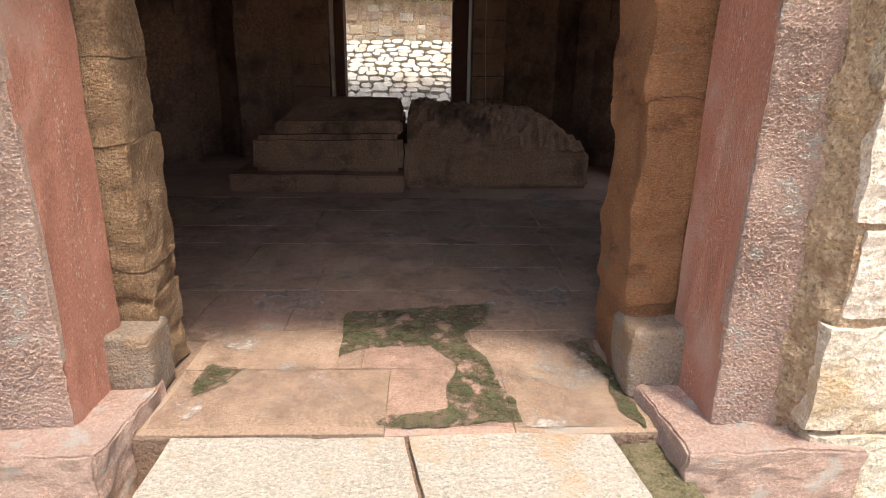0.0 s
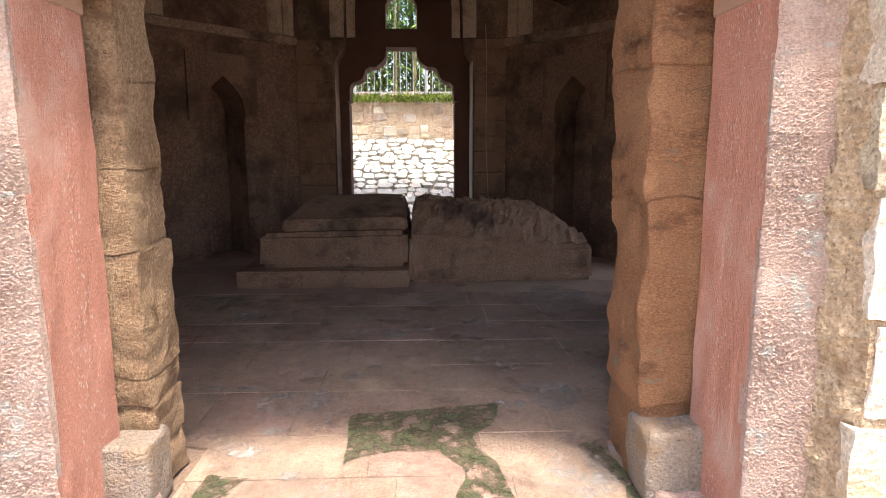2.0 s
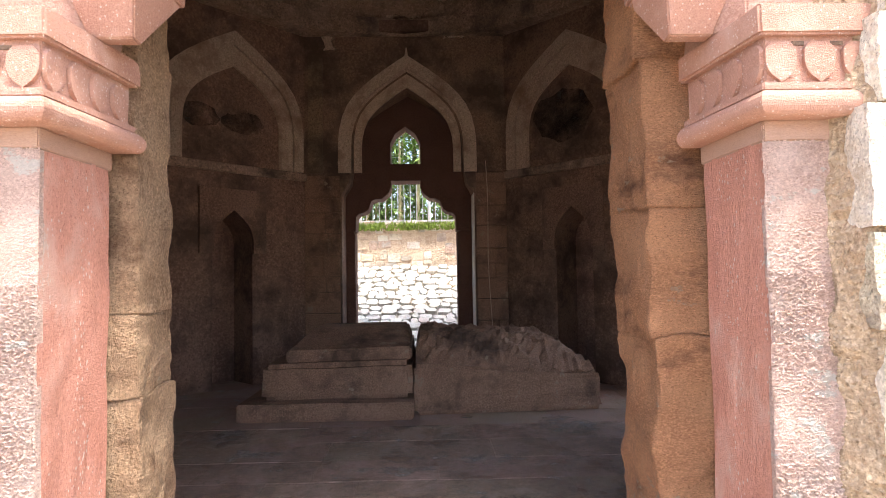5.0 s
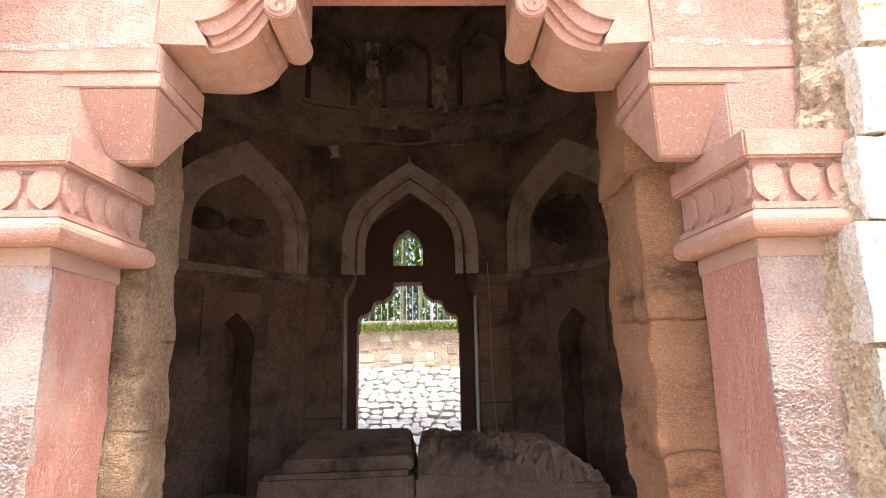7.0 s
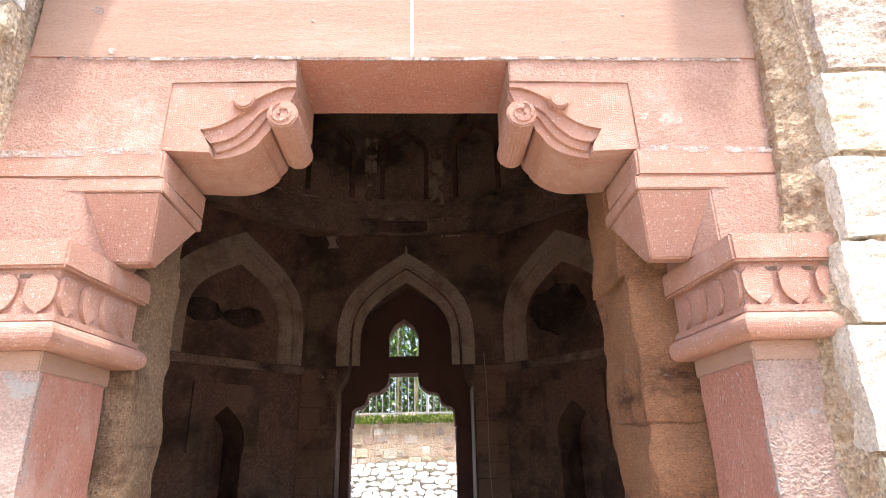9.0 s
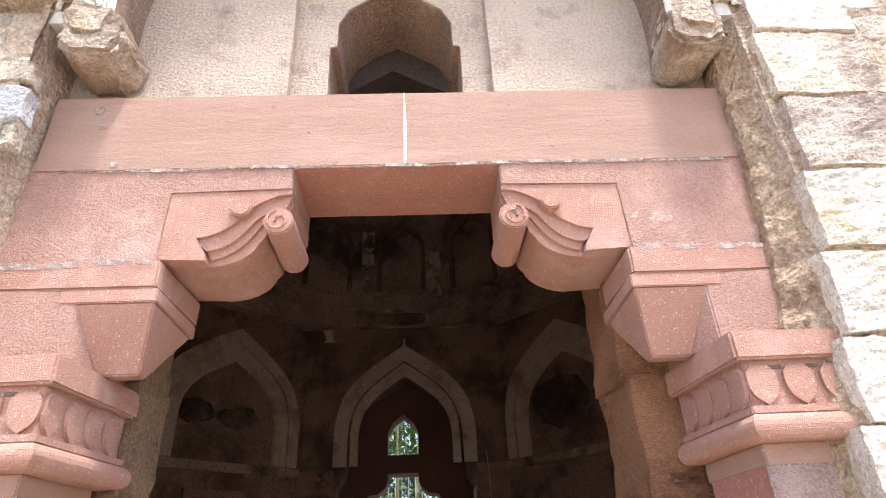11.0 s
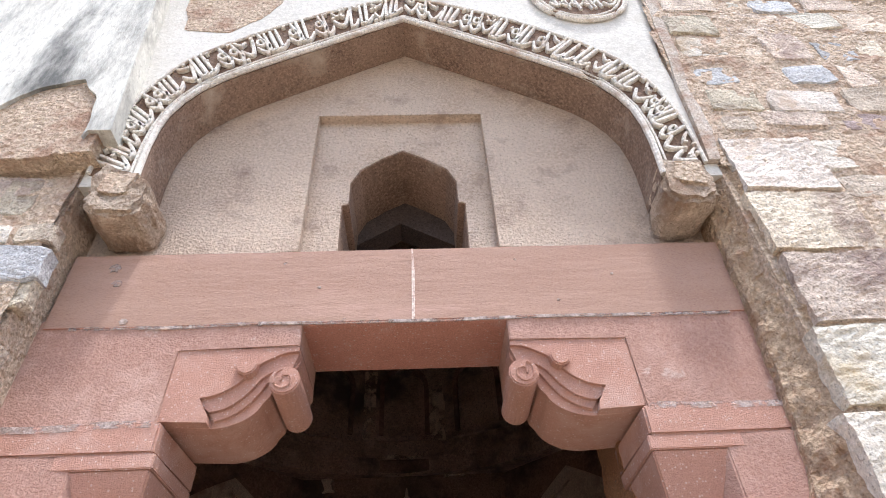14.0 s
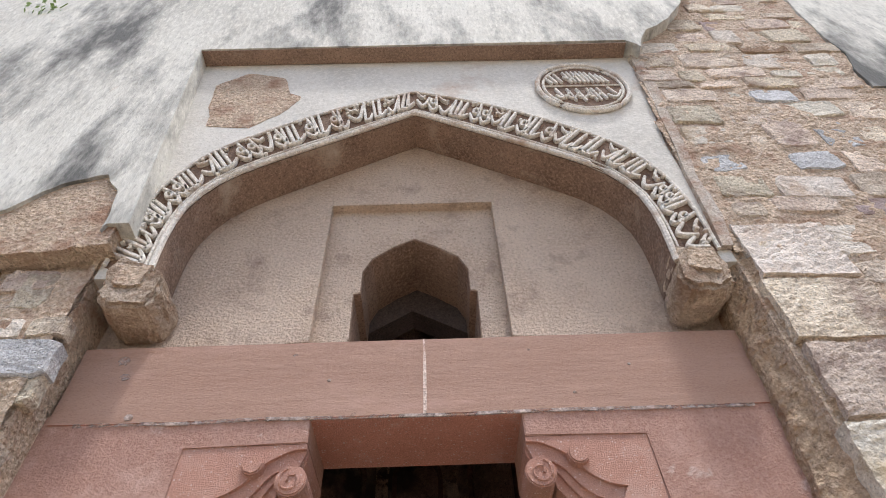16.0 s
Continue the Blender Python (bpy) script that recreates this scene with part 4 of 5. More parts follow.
# ---- graves ----
grave = thing("grave", (-0.95, 4.7, 0), "stepped plastered grave with a sloping top slab", "grave", "graves in the chamber")
part("step", box(-1.80, -0.11, 3.82, 5.9, 0.0, 0.17, bevel=0.015, cuts=3, rough=0.012), GRAVE, grave)
part("block", hexa([(-1.62, 4.0, 0.16), (-0.13, 4.0, 0.16), (-0.13, 5.75, 0.16), (-1.62, 5.75, 0.16), (-1.60, 4.0, 0.52), (-0.13, 4.0, 0.54), (-0.13, 5.75, 0.54), (-1.60, 5.75, 0.52)], bevel=0.05, cuts=4, rough=0.015), GRAVE, grave)
part("top_slab", hexa([(-1.40, 4.12, 0.52), (-0.13, 4.12, 0.53), (-0.13, 5.6, 0.53), (-1.40, 5.6, 0.52), (-1.40, 4.14, 0.64), (-0.14, 4.14, 0.66), (-0.14, 5.6, 0.66), (-1.40, 5.6, 0.64)], bevel=0.02, cuts=3, rough=0.010), GRAVE, grave)
part("ridge", hexa([(-1.38, 4.17, 0.63), (-0.15, 4.17, 0.65), (-0.15, 5.58, 0.65), (-1.38, 5.58, 0.63), (-1.22, 4.75, 0.82), (-0.20, 4.75, 0.82), (-0.20, 5.4, 0.82), (-1.20, 5.4, 0.82)], bevel=0.02, cuts=4, rough=0.014), GRAVE, grave)
grave2 = thing("grave", (0.85, 4.7, 0), "ruined grave with a broken rubble top", "grave", "graves in the chamber")
part("block", hexa([(-0.118, 4.0, 0.0), (1.78, 4.06, 0.0), (1.78, 5.8, 0.0), (-0.118, 5.75, 0.0), (-0.118, 4.0, 0.50), (1.74, 4.06, 0.40), (1.70, 5.8, 0.45), (-0.118, 5.75, 0.52)], bevel=0.04, cuts=6, rough=0.025), GRAVE, grave2)
bm = bmesh.new()
NX, NY = 44, 34
grid = []
for a in range(NX + 1):
    col = []
    for b in range(NY + 1):
        x, y = -0.09 + 1.78 * a / NX, 4.05 + 1.65 * b / NY
        edge = min(0.14 + 5 * a / NX, 1 - a / NX, b / NY, 1 - b / NY)
        z = 0.40 + 0.40 * min(1, edge * 4.2) ** 0.7 * (1 - 0.25 * a / NX) + 0.05 * noise.noise(Vector((x * 5, y * 5, 0))) + 0.06 * noise.noise(Vector((x * 14, y * 14, 3)))
        col.append(bm.verts.new((x, y, z)))
    grid.append(col)
for a in range(NX):
    for b in range(NY):
        bm.faces.new((grid[a][b], grid[a + 1][b], grid[a + 1][b + 1], grid[a][b + 1]))
part("rubble_top", bm, GRAVE, grave2, "broken uneven rubble")

# ---- behind the tomb: bank, retaining wall, fence, bamboo ----
def bank_z(y):
    return -0.25 + 1.85 * max(0.0, min(1.0, (y - 7.75) / 3.25))


bank = tagged(part("bank", hexa([(-7, 7.75, -0.46), (6.5, 7.75, -0.46), (6.5, 11.3, -0.46), (-7, 11.3, -0.46), (-7, 7.75, -0.28), (6.5, 7.75, -0.28), (6.5, 11.3, 1.6), (-7, 11.3, 1.6)]), BANK_BED), "stone-pitched bank behind the tomb", "bank", kind="structure")
retaining = tagged(part("retaining_wall", box(-7, 6.5, 11.0, 11.5, 0.5, 2.50), MORTAR), "low rubble retaining wall with mossy top", "wall", kind="structure")
cap_bm = bmesh.new()
rng = random.Random(5)
for k in range(3500):
    x, y = rng.uniform(-2.4, 2.0), rng.uniform(10.90, 11.06)
    h = rng.uniform(0.03, 0.10)
    z = 2.50 if y > 11.0 else 2.52 - rng.uniform(0, 0.13) ** 1.0
    v = [cap_bm.verts.new((x + rng.uniform(-.03, .03), y + rng.uniform(-.03, .03), z + d)) for d in (-0.02, -0.02, h)]
    cap_bm.faces.new(v)
tagged(part("moss_cap", cap_bm, BRIGHT_MOSS), "bright green moss and grass on the wall top", "moss", kind="stuff")
fence = thing("fence", (-0.3, 11.4, 2.5), "white iron railing on the retaining wall", "fence")
for z in (2.58, 3.75):
    part("rail", box(-3.4, 3.0, 11.37, 11.42, z, z + 0.06, bevel=0.004), IRON, fence)
for k in range(46):
    x = -3.4 + k * 0.14
    wide = 0.035 if k % 11 == 3 else 0.008
    bm = bmesh.new()
    tube(bm, [(x, 11.395, 2.50), (x, 11.395, 3.85 if wide < 0.03 else 4.0)], wide, 6)
    part("post" if wide > 0.03 else "bar", bm, IRON, fence)
tagged(part("terrace", box(-30, 30, 11.5, 60, -0.4, 2.46), GROUND), "raised earth terrace behind the retaining wall", "ground", kind="structure")
rng = random.Random(21)
for k in range(14):
    bx, by = -3.6 + k * 0.5 + rng.uniform(-.2, .2), (12.5, 13.6)[k % 2] + rng.uniform(-.2, .4)
    bam = thing("bamboo", (bx, by, 2.45), "clump of green bamboo behind the fence", "bamboo", "bamboo clumps")
    stems = []
    for q in range(7):
        x, y = bx + rng.uniform(-.45, .45), by + rng.uniform(-.4, .4)
        lean = Vector((rng.uniform(-.5, .5), rng.uniform(-.4, .4), 0))
        pts = [Vector((x, y, 2.40)) + lean * (t * t) + Vector((0, 0, 5.0 * t)) for t in (0, .25, .5, .75, 1)]
        bm = bmesh.new()
        tube(bm, pts, rng.uniform(0.02, 0.045), 6, 0.5)
        part("stem", bm, BARK, bam)
        stems.append(pts)
    bm = bmesh.new()
    for q in range(2600):
        pts = rng.choice(stems)
        t = rng.uniform(0.02, 1) * 3.99
        p = pts[int(t)].lerp(pts[int(t) + 1], t % 1) + Vector((rng.gauss(0, .28), rng.gauss(0, .28), rng.gauss(0, .15)))
        d = Vector((rng.uniform(-1, 1), rng.uniform(-1, 1), rng.uniform(-1, .1))).normalized() * rng.uniform(.14, .30)
        w = d.cross(Vector((rng.uniform(-1, 1), rng.uniform(-1, 1), 1))).normalized() * rng.uniform(.018, .034)
        v = [bm.verts.new(p), bm.verts.new(p + d * .45 + w), bm.verts.new(p + d), bm.verts.new(p + d * .45 - w)]
        bm.faces.new(v)
    part("crown", bm, LEAF, bam, recalc=False)

# ---- arch band with carved relief ----
band = thing("arch_band", (XC, Y_FACE, 4.9), "carved plaster band following the pointed arch", "arch band")
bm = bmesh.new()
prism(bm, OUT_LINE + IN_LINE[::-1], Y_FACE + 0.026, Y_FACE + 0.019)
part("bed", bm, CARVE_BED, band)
for line, w, nm in ((OUT_LINE, 0.011, "outer_edge"), (IN_LINE, 0.016, "inner_edge")):
    bm = bmesh.new()
    tube(bm, [(x, Y_FACE + 0.010, z) for x, z in line], w, 8)
    part(nm, bm, CARVED, band)
inset = [tuple(Vector(a).lerp(Vector(b), 0.14)) for a, b in zip(IN_LINE, OUT_LINE)]
bm = bmesh.new()
tube(bm, [(x, Y_FACE + 0.012, z) for x, z in inset], 0.008, 6)
part("inner_edge", bm, CARVED, band)
low, high = smooth_line(IN_LINE, 240), smooth_line(OUT_LINE, 240)
rng = random.Random(3)


def ribbon(pts, r):
    bm = bmesh.new()
    tube(bm, pts, r, 5, rng.uniform(0.6, 1.0))
    return bm


def band_at(s, h):
    f = max(0.0, min(238.99, s))
    k = int(f)
    a, b = Vector(low[k]).lerp(Vector(low[k + 1]), f - k), Vector(high[k]).lerp(Vector(high[k + 1]), f - k)
    p = a.lerp(b, h)
    return (p.x, Y_FACE + 0.001, p.y)


def stroke(pts, r, thin=0.55):
    """A flat carved stroke, swelling in its middle, that stands proud of the bed."""
    bm = bmesh.new()
    rings = []
    for i, q in enumerate(pts):
        q = Vector(q)
        d = (Vector(pts[min(i + 1, len(pts) - 1)]) - Vector(pts[max(i - 1, 0)])).normalized()
        side = Vector((-d.z, 0, d.x))
        w = r * (thin + (1 - thin) * math.sin(math.pi * (0.15 + 0.7 * i / max(1, len(pts) - 1))))
        rings.append([bm.verts.new(q + side * a + Vector((0, y, 0))) for a, y in ((-w, 0.016), (-w, -0.003), (-0.6 * w, -0.010), (0.6 * w, -0.010), (w, -0.003), (w, 0.016))])
    for a, b in zip(rings, rings[1:]):
        for k in range(6):
            bm.faces.new((a[k], a[(k + 1) % 6], b[(k + 1) % 6], b[k]))
    bm.faces.new(rings[0][::-1])
    bm.faces.new(rings[-1])
    return bm


s = 3.5
while s < 236:
    kind = rng.random()
    tall = rng.uniform(0.84, 0.95)
    if kind < 0.45:                     # one to three uprights on one foot
        count = rng.choice((1, 2, 2, 3))
        for k in range(count):
            x = s + 1.9 * k
            lean = rng.uniform(-1.8, -0.5)
            part("relief_bar", stroke([band_at(x - lean * (q / 5 - .5), 0.22 + (tall - 0.22) * q / 5) for q in range(6)], rng.uniform(0.0095, 0.0125)), CARVED, band)
        w = 1.9 * count + 1.2
        part("relief_bar", stroke([band_at(s - 0.8 + w * q / 8, 0.27 - 0.05 * math.sin(math.pi * q / 8) + 0.14 * (q / 8) ** 3) for q in range(9)], 0.0105), CARVED, band)
    elif kind < 0.78:                   # wide bowl with a raised tail
        w, h = rng.uniform(3.6, 6.2), rng.uniform(0.46, 0.60)
        part("relief_bar", stroke([band_at(s + w * q / 12, h - 0.26 * math.sin(math.pi * q / 12) + 0.22 * (q / 12) ** 2) for q in range(13)], rng.uniform(0.0095, 0.0125)), CARVED, band)
        x = s + w * rng.uniform(0.25, 0.5)
        part("relief_bar", stroke([band_at(x - 1.6 + 3.2 * q / 6, 0.86 - 0.16 * math.sin(math.pi * q / 6 * 0.8) * rng.uniform(0.7, 1.2)) for q in range(7)], 0.009), CARVED, band)
    else:                               # small closed loop with a sweeping foot
        w = 3.4
        part("relief_bar", stroke([band_at(s + 1.4 + 1.0 * math.cos(q * .7), 0.60 + .10 * math.sin(q * .7)) for q in range(10)], 0.009, 0.8), CARVED, band)
        part("relief_bar", stroke([band_at(s - 0.4 + 4.0 * q / 8, 0.46 - 0.20 * math.sin(math.pi * q / 8)) for q in range(9)], 0.0105), CARVED, band)
        part("relief_bar", stroke([band_at(s + 2.9 - 0.7 * q / 4, 0.34 + 0.56 * q / 4) for q in range(5)], 0.0105), CARVED, band)
    s += w + rng.uniform(0.0, 0.5)
    for k in range(rng.choice((0, 1, 2, 3))):
        c = band_at(s - rng.uniform(0.5, 4), rng.choice((0.84, 0.88, 0.20, 0.66)))
        part("relief_bar", stroke([c, (c[0] + 0.008, c[1], c[2] + 0.008), (c[0] + 0.017, c[1], c[2] + 0.013)], 0.009), CARVED, band)

# round medallion in the spandrel
med = thing("medallion", (1.10, Y_FACE, 5.345), "round carved plaster medallion in the spandrel", "medallion")
MX, MZ, MR = 1.10, 5.345, 0.305
ring_pts = [(MX + MR * math.cos(k * math.tau / 40), MZ + MR * 1.13 * math.sin(k * math.tau / 40)) for k in range(40)]
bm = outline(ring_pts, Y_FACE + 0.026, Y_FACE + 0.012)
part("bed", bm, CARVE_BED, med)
for f, w in ((1.0, 0.018), (0.87, 0.010)):
    bm = bmesh.new()
    tube(bm, [(MX + (x - MX) * f, Y_FACE + 0.008, MZ + (z - MZ) * f) for x, z in ring_pts + ring_pts[:1]], w, 8)
    part("rim", bm, CARVED, med)
part("divider", ribbon([(MX - MR * .85, Y_FACE + .006, MZ + .01), (MX + MR * .85, Y_FACE + .006, MZ + .01)], 0.009), CARVED, med)
for row, (z0, z1) in enumerate(((0.03, 0.25), (-0.25, -0.01))):
    x = -0.20 + 0.015 * row
    while x < 0.20:
        reach = math.sqrt(max(0.0, 0.245 ** 2 - x * x)) / 0.245
        kind = rng.random()
        if kind < 0.5:
            pts = [(MX + x - 0.010 * q, Y_FACE + .004, MZ + z0 * (reach if row else 1) + ((z1 if row else z1 * reach) - z0 * (reach if row else 1)) * (0.12 + .74 * q / 4)) for q in range(5)]
        else:
            pts = [(MX + x - 0.02 + 0.10 * q / 8, Y_FACE + .004, MZ + (z0 + z1) / 2 - .05 * math.sin(math.pi * q / 8) + 0.05 * (q / 8) ** 2) for q in range(9)]
        part("relief_bar", stroke(pts, rng.uniform(0.0085, 0.011)), CARVED, med)
        x += rng.uniform(0.028, 0.042)

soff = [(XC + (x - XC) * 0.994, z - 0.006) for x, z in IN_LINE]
tagged(part("arch_soffit", outline(IN_LINE + soff[::-1], Y_FACE + 0.03, Y_RECESS - 0.003), DARK_BROWN), "dark brown soffit of the portal arch", "arch", kind="structure")

# ---- plaster sheets over the rubble ----
top_sheet = ragged([(1.511, 5.868), (1.591, 5.74), (1.718, 6.059), (1.973, 6.304), (2.185, 6.676), (2.441, 7.228), (2.759, 8.927)], 0.05, 5, 2)[:-5]
sheet = [(-1.563, 5.847)] + top_sheet + [(2.759, 8.98), (-5.419, 8.98), (-5.419, 3.511)] + ragged([(-2.764, 3.669), (-2.02, 3.935), (-1.829, 4.116), (-1.595, 4.233), (-1.49, 4.062), (-1.447, 3.722)], 0.035, 6, 8)[:-6] + [(-1.447, 3.821), (-1.343, 3.821)]
tagged(part("plaster_coat", outline(sheet, Y_FACE + 0.03, Y_FACE - 0.10), PLASTER), "grey-streaked white plaster coat on the front wall", "plaster", kind="structure")
top_z = 5.847
tagged(part("frame_soffit", box(-1.555, 1.505, Y_FACE - 0.092, Y_FACE + 0.02, top_z - 0.012, top_z - 0.002, cuts=6, rough=0.006), DARK_BROWN), "dark brown underside of the plaster frame", "plaster", kind="structure")
far = ragged([(3.018, 5.225), (3.238, 6.874), (3.623, 9.181), (5.381, 9.181), (5.381, 4.895)], 0.06, 6, 30)
tagged(part("plaster_coat", outline(far, Y_FACE + 0.03, Y_FACE - 0.012), PLASTER), "grey weathered plaster remains on the front wall", "plaster", kind="structure")
under = ragged([(-2.868, 3.561), (-2.444, 3.509), (-1.913, 3.614), (-1.56, 3.69), (-1.385, 3.7), (-1.4, 3.9), (-1.49, 4.1), (-1.6, 4.24), (-1.86, 4.146), (-2.338, 3.88), (-2.868, 3.827)], 0.05, 8, 4)
tagged(part("undercoat", outline(under, Y_FACE + 0.03, Y_FACE - 0.08), MORTAR), "bare brown undercoat where plaster fell away", "plaster", kind="structure")
patch = ragged([(-1.322, 4.95), (-1.053, 4.91), (-0.881, 5.113), (-0.797, 5.324), (-0.879, 5.37), (-0.944, 5.601), (-1.219, 5.689), (-1.401, 5.507), (-1.375, 5.191), (-1.33, 5.074)], 0.03, 6, 14)
tagged(part("bare_patch", outline(patch, Y_FACE + 0.03, Y_FACE + 0.021), MORTAR), "bare brown patch where plaster fell away", "plaster", kind="structure")

strip = ragged([(1.385, 3.66), (1.44, 3.66), (1.51, 4.5), (1.63, 5.85), (1.565, 5.95)], 0.035, 11, 23)
tagged(part("plaster_strip", outline(strip, Y_FACE + 0.03, Y_FACE - 0.006), EDGE_PLASTER), "narrow grey plaster edge beside the arch frame", "plaster", kind="structure")

# small weed rooted high on the wall
weed = thing("weed", (-3.22, Y_FACE - 0.03, 6.66), "small green weed rooted in the wall", "plant")
bm = bmesh.new()
rng = random.Random(9)
for k in range(4):
    tube(bm, [(-3.22, Y_FACE, 6.66), (-3.19 + .05 * k, Y_FACE - .08, 6.70 + .03 * k), (-3.13 + .07 * k, Y_FACE - .13, 6.66 + .05 * k)], 0.004, 5)
part("stem", bm, LEAFY, weed)
bm = bmesh.new()
for k in range(40):
    p = Vector((-3.22 + rng.uniform(-.02, .28), Y_FACE - rng.uniform(.03, .16), 6.66 + rng.uniform(-.03, .2)))
    d = Vector((rng.uniform(-1, 1), rng.uniform(-1, .2), rng.uniform(-.6, .6))).normalized() * .05
    w = d.cross(Vector((0.3, 1, .5))).normalized() * .018
    bm.faces.new([bm.verts.new(q) for q in (p, p + d * .5 + w, p + d, p + d * .5 - w)])
part("leaves", bm, LEAFY, weed, recalc=False)

# ---- threshold and floor ----
floor = tagged(part("floor", outline([(CX - 3.4, 0.62), (-1.5, 0.62), (-1.5, 0.12), (-0.95, 0.12), (-0.95, -0.115), (0.88, -0.115), (0.88, 0.12), (1.5, 0.12), (1.5, 0.62), (CX + 3.4, 0.62), (CX + 3.4, 7.4), (CX - 3.4, 7.4)], -0.22, -0.012, "xy"), FLOOR_JOINT), "worn floor of stone flags with mossy joints", "floor", kind="structure")
threshold = tagged(part("threshold", box(-0.775, 0.70, -0.82, -0.118, -0.215, -0.028), FLOOR_JOINT), "sunlit threshold of bleached stone slabs", "threshold", kind="structure")
for pts in ([(-0.80, -0.80), (0.03, -0.80), (0.045, -0.42), (-0.005, -0.13), (-0.30, -0.14), (-0.47, -0.13), (-0.80, -0.125)],
            [(0.05, -0.80), (0.76, -0.80), (0.75, -0.42), (0.715, -0.125), (0.40, -0.11), (0.012, -0.13), (0.065, -0.42)]):
    bm = outline(ragged(pts, 0.008, 5, 3), -0.10, 0.0, "xy")
    part("slab", bm, THRESH, threshold)
# flags in courses across the chamber
rng = random.Random(17)
y = -0.118
rows = [0.46, 0.38, 0.52, 0.40, 0.50, 0.46, 0.52, 0.48, 0.52, 0.46, 0.5, 0.5, 0.5, 0.5, 0.5]
for r, h in enumerate(rows):
    x_lo, x_hi = (-0.93, 0.90) if y < 0.55 else (CX - 2.9, CX + 2.9)
    x = x_lo - rng.uniform(0, .3) * (y >= 0.55)
    while x < x_hi - 0.05:
        w = rng.uniform(0.45, 0.95)
        x1 = min(x + w, x_hi) if x_hi - x - w > 0.2 else x_hi
        g = 0.0012
        lift = rng.uniform(-0.003, 0.001)
        tilt = rng.uniform(-.0008, .0008)
        jit = [rng.uniform(-.012, .012) for _ in range(4)]
        c = [(x + g, y + g + jit[0]), (x1 - g, y + g + jit[1]), (x1 - g, y + h - g + jit[2] * .5), (x + g, y + h - g + jit[3] * .5)]
        bm = hexa([(a, b, -0.06) for a, b in c] + [(a, b, lift + tilt * k) for k, (a, b) in enumerate(c)], bevel=0.0015)
        part("flag", bm, FLOOR, floor)
        x = x1
    y += h


def moss_patch(pts, seed, label):
    bm = skin(ragged(pts, 0.05, 9, seed), 0.0078)
    tagged(part("moss", bm, MOSS, recalc=False), label, "moss", kind="stuff")


moss_patch([(-0.30, 0.42), (-0.31, 0.93), (0.0, 0.98), (0.42, 1.02), (0.38, 0.80), (0.26, 0.66), (0.42, 0.10), (0.42, -0.06), (0.10, -0.09), (-0.09, -0.07), (-0.05, 0.0), (0.15, 0.04), (0.19, 0.40), (0.10, 0.56), (-0.15, 0.52)], 1, "dark damp moss on the floor flags")
moss_patch([(-0.84, 0.37), (-0.66, 0.34), (-0.70, 0.24), (-0.79, 0.16), (-0.83, 0.22)], 5, "small dark moss patch on the floor")
moss_patch([(0.72, 0.55), (0.84, 0.62), (0.87, 0.05), (0.86, -0.10), (0.80, 0.0), (0.80, 0.25)], 7, "dark moss along the foot of the jamb")
tagged(part("gully", box(0.70, 0.94, -0.80, -0.118, -0.215, -0.05, cuts=4, rough=0.02, seed=4), MOSS_EARTH), "mossy earth in the gully beside the threshold", "gully", kind="structure")

for mt, z, lab, sd in ((DUST, 0.0042, "trodden brown dirt over the flags", 3), (SCUFF, 0.0062, "pale dusty scuffs on the flags", 19)):
    pts = ragged([(-0.90, -0.08), (0.84, -0.08), (0.86, 0.6), (2.2, 1.0), (2.2, 3.6), (-2.6, 3.6), (-2.6, 1.0), (-0.92, 0.6)], 0.05, 8, sd)
    tagged(part("dirt", skin(pts, z), mt, recalc=False), lab, "dirt", kind="stuff")

# lime and bird droppings trodden into the flags: middle and half sizes of each patch
LIMY = material("trodden_lime", (0.31, 0.262, 0.228), (0.43, 0.385, 0.35), 9.0, 0.4, stain=(0.30, 0.22, 0.17), stain_amount=0.35, stain_scale=7.0, fine=90)
broken(LIMY, 8.0, 0.40, 0.72)
for k, (cx, cy, rx, ry) in enumerate([(0.5, 2.54, 0.27, 0.15), (0.72, 1.14, 0.16, 0.19), (0.66, 0.34, 0.14, 0.17), (-0.68, 0.76, 0.06, 0.04), (-0.51, 0.36, 0.05, 0.04), (-0.94, 1.28, 0.1, 0.05), (-0.63, 1.11, 0.23, 0.15), (-1.73, 3.37, 0.19, 0.22), (-0.19, 2.35, 0.34, 0.07), (1.3, 3.48, 0.25, 0.3), (0.57, 1.64, 0.09, 0.15), (0.4, 1.74, 0.07, 0.09), (-1.31, 2.77, 0.2, 0.09), (-0.4, 1.47, 0.05, 0.07), (-1.15, 1.29, 0.09, 0.03), (0.39, 3.86, 0.06, 0.06)]):
    ring_ = [(cx + rx * math.cos(a), cy + ry * math.sin(a)) for a in [q * math.tau / 10 for q in range(10)]]
    tagged(part("lime_patch", skin(ragged(ring_, min(rx, ry) * 0.5, 4, 40 + 3 * k), 0.0070), LIMY, recalc=False), "pale lime trodden into the floor flags", "dirt", kind="stuff")

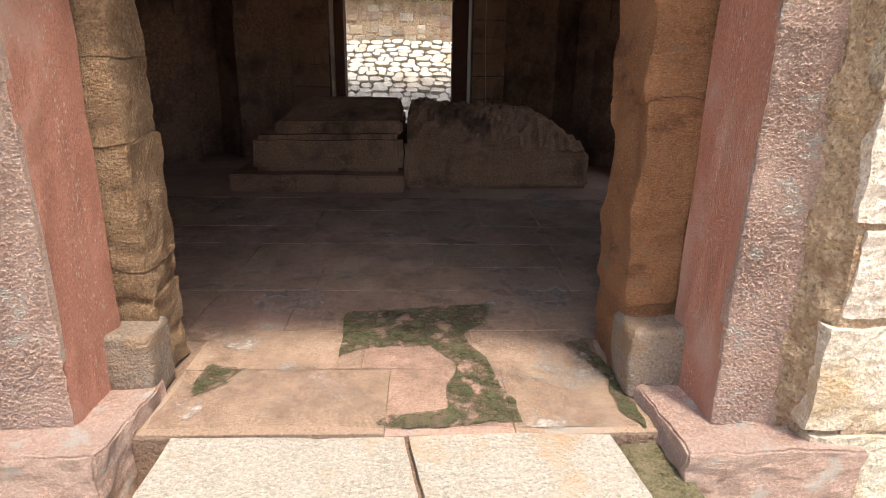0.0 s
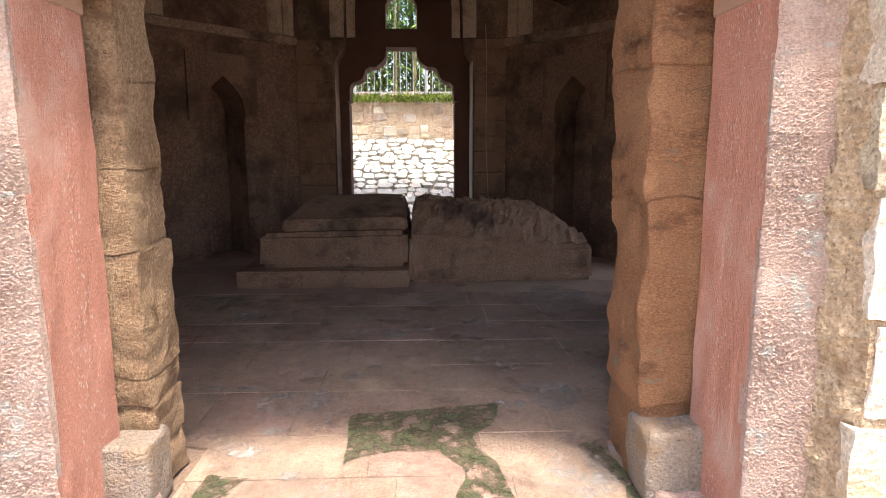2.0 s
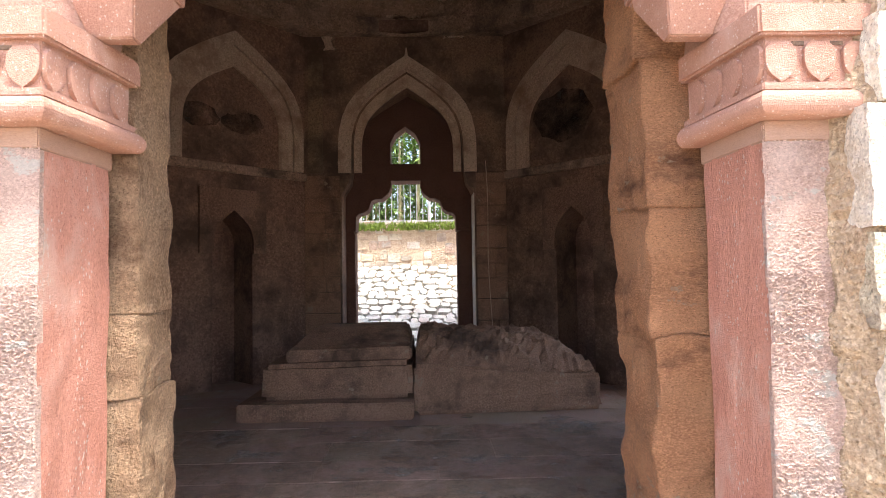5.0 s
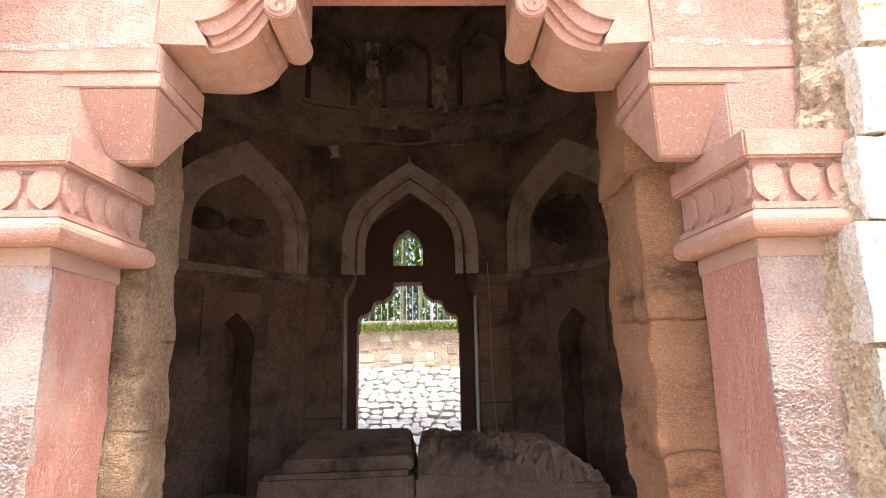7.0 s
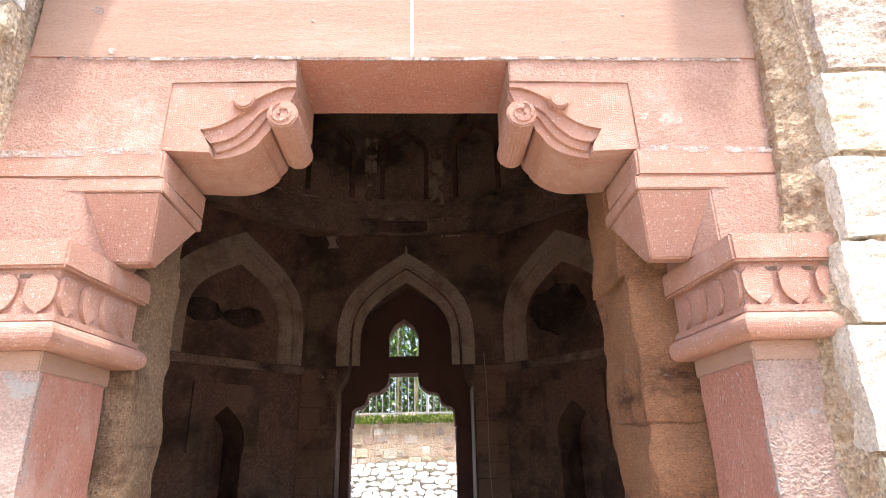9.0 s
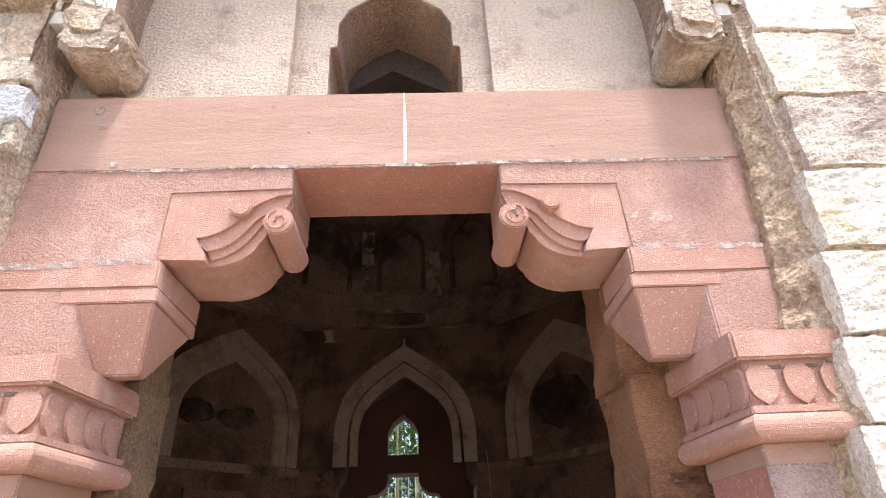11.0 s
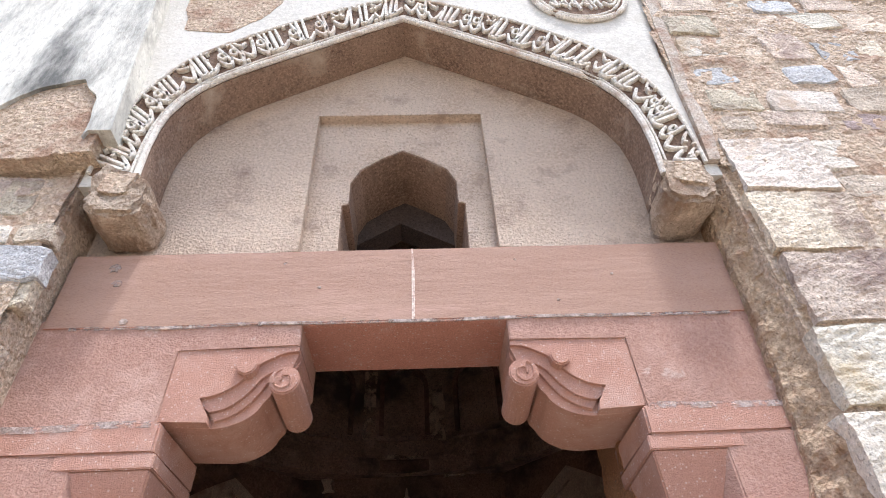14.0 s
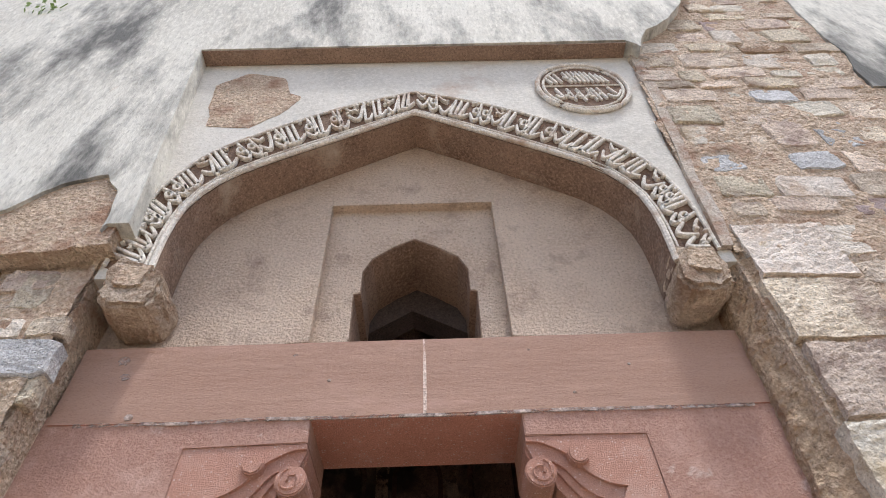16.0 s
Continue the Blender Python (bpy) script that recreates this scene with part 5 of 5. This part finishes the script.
# ---- stones of the front wall ----
def mortar_coat(parent, x0, x1, z0, z1, seed, inside):
    """Coarse mortar smeared flush between and partly over the stones."""
    step = 0.028
    nx, nz = int((x1 - x0) / step), int((z1 - z0) / step)
    xs, zs = np.linspace(x0, x1, nx + 1), np.linspace(z0, z1, nz + 1)
    verts, faces = [], []
    for z in zs:
        for x in xs:
            v = Vector((x, z, seed))
            d = 0.016 * noise.noise(v * 4.5) + 0.010 * noise.noise(v * 13) + 0.007 * noise.noise(v * 34)
            verts.append((x, Y_FACE + 0.003 - d, z))
    for r in range(nz):
        for c in range(nx):
            k = r * (nx + 1) + c
            if inside(xs[c] + step / 2, zs[r]):
                faces.append((k, k + 1, k + nx + 2, k + nx + 1))
    me = bpy.data.meshes.new("mortar")
    me.from_pydata(verts, [], faces)
    me.materials.append(MORTAR)
    ob = new("mortar", me)
    ob.parent = parent
    tagged(ob, "coarse reddish lime mortar", kind="stuff")


def quoin(x, w, z, h, y, rng, end):
    """A large squared stone with a pecked face and broken edges."""
    g = rng.uniform(0.004, 0.012)
    bm = box(x + g, x + w - g, y - rng.uniform(0.004, 0.016), y + (0.16 if end else 0.06), z + g, z + h - g, cuts=17)
    off = Vector((rng.uniform(0, 90), 0, 0))
    for v in bm.verts:
        q = v.co + off
        v.co += 0.012 * noise.noise_vector(q * 7) + 0.005 * noise.noise_vector(q * 24)
        if v.co.y < y + 0.03:
            v.co.y -= 0.007 * (1 - 2 * abs(noise.noise(Vector((q.x * 26, 3, q.z * 40)))))
    return bm


def lay(parent, name, x_lo, x_hi, z_lo, z_hi, heights, widths, choose, seed, skip=None, y=Y_FACE, proud=(-0.008, 0.013), deep=False):
    rng = random.Random(seed)
    z = z_lo
    while z < z_hi:
        h = rng.uniform(*heights)
        x = (between(z + h / 2, x_lo) if isinstance(x_lo, list) else x_lo) + rng.uniform(-.03, .02)
        first = x
        while x < x_hi:
            w = rng.uniform(*widths)
            if not (skip and skip(x + w / 2, z + h / 2)):
                hh = h * (rng.uniform(0.95, 1.0) if deep else rng.uniform(0.62, 1.10))
                up = 0.0 if deep else rng.uniform(-0.13, 0.13) * h * (1 if y == Y_FACE else 2.2)
                part(name, stone(x + w / 2, z + h / 2 + up, w * (0.96 if y != Y_FACE else rng.uniform(0.80, 0.98)), hh * 0.96, y + (0.20 if deep and x == first else 0.07), y - rng.uniform(*proud), rng, 0.24, 0.008 if y == Y_FACE else 0.0) if not deep else quoin(x, w, z, hh, y, rng, x == first), choose(rng, z), parent)
            x += w
        z += h


def between(z, table):
    """Read a value off a short table of heights."""
    return float(np.interp(z, [t[0] for t in table], [t[1] for t in table]))


EDGE = [(-0.2, 1.35), (0.5, 1.325), (1.05, 1.315), (1.4, 1.265), (1.95, 1.335), (2.5, 1.43), (3.0, 1.465), (3.6, 1.475)]
FILL = [(-0.2, 1.24), (1.8, 1.225), (2.1, 1.255), (2.3, 1.29), (2.6, 1.33), (3.0, 1.35), (3.6, 1.365)]


def reveal_fill():
    """Rough mortar packed between the pillar and the edge of the wall, spilling over the shaft."""
    bm = bmesh.new()
    rings = []
    nz, nu = 120, 9
    for r in range(nz + 1):
        z = -0.2 + 3.78 * r / nz
        a, e = Vector((between(z, FILL), -0.12, z)), Vector((between(z, EDGE) + 0.02, Y_FACE + 0.004, z))
        line = [Vector((a.x, 0.02, z))] + [a.lerp(e, u / nu) for u in range(nu + 1)] + [Vector((e.x + 0.16, Y_FACE + 0.012, z)), Vector((e.x + 0.16, 0.02, z))]
        for v in line[1:-2]:
            w = 0.028 * noise.noise(v * 6.0) + 0.018 * noise.noise(v * 15) + 0.012 * noise.noise(v * 37)
            v += Vector((-0.7, -0.7, 0)) * w
        rings.append([bm.verts.new(v) for v in line])
    for p, q in zip(rings, rings[1:]):
        for k in range(len(p)):
            bm.faces.new((p[k], p[(k + 1) % len(p)], q[(k + 1) % len(p)], q[k]))
    bm.faces.new(rings[0][::-1])
    bm.faces.new(rings[-1])
    part("reveal_fill", bm, EARTH_MORTAR, wall_right, "coarse brown mortar packed beside the pillar")


def mix_low(rng, z):
    return rng.choice((PALE, PALE, PALE, TAN))


def mix_high(rng, z):
    return rng.choice((TAN, TAN, TAN, TAN, TAN, TAN, PALE, PALE, PALE, GREY, TAN, PURPLE, PALE, TAN, TAN, PALE, TAN, BUFF))


reveal_fill()
lay(wall_right, "stone", EDGE, X_RF + 0.46, -0.2, 3.55, (0.27, 0.40), (0.44, 0.60), mix_low, 4, proud=(0.004, 0.022), deep=True)
lay(wall_right, "stone", X_RF + 0.53, 2.9, -0.2, 3.5, (0.16, 0.32), (0.26, 0.52), mix_high, 14)
lay(wall_right, "stone", X_RF + 0.10, 3.5, 3.58, 7.2, (0.13, 0.33), (0.15, 0.50), mix_high, 6, lambda x, z: (z > 5.9 and x < 1.62 + (z - 5.9) * .72) or (x > 3.0 + (z - 5.3) * .2) or x < 1.36 + (z - 3.5) * 0.085)
lay(wall_left, "stone", -2.7, X_LF - 0.30, 0.2, 3.72, (0.14, 0.28), (0.22, 0.45), mix_high, 8, lambda x, z: z > 3.62 and x > -1.9)
lay(wall_left, "stone", X_LF - 0.29, X_LF - 0.12, -0.2, 3.45, (0.12, 0.24), (0.14, 0.19), mix_high, 19)
mortar_coat(wall_right, X_RF + 0.004, 3.6, -0.2, 7.3, 1.0, lambda x, z: not (z > 5.9 and x < 1.55 + (z - 5.9) * .72) and x > (between(z, EDGE) + 0.03 if z < 3.6 else 1.42 + max(0, z - 4.6) * 0.11))
mortar_coat(wall_left, -2.8, X_LF - 0.004, -0.2, 3.95, 7.0, lambda x, z: not (z > 3.6 and x < -1.5))

# ---- stones of the bank and the retaining wall ----
rng = random.Random(31)
for r in range(21):
    y = 7.9 + r * 0.15
    x = -1.6 + rng.uniform(-.1, .1)
    while x < 1.1:
        w = rng.uniform(0.13, 0.32)
        yy = y + rng.uniform(-0.05, 0.05)
        bm = stone(0, 0, w * .93, rng.uniform(0.115, 0.19), 0.05, -0.02, rng, 0.7)
        bmesh.ops.rotate(bm, verts=bm.verts, cent=(0, 0, 0), matrix=Matrix.Rotation(-math.atan2(3.25, 1.85), 3, "X"))
        bmesh.ops.translate(bm, verts=bm.verts, vec=(x + w / 2, yy, bank_z(yy) + 0.02))
        part("cobble", bm, BANK, bank)
        x += w
lay(retaining, "stone", -1.9, 1.5, 1.55, 2.5, (0.12, 0.24), (0.14, 0.34), lambda r, z: r.choice((RETAIN, RETAIN, PALE, TAN)), 12, y=11.0)
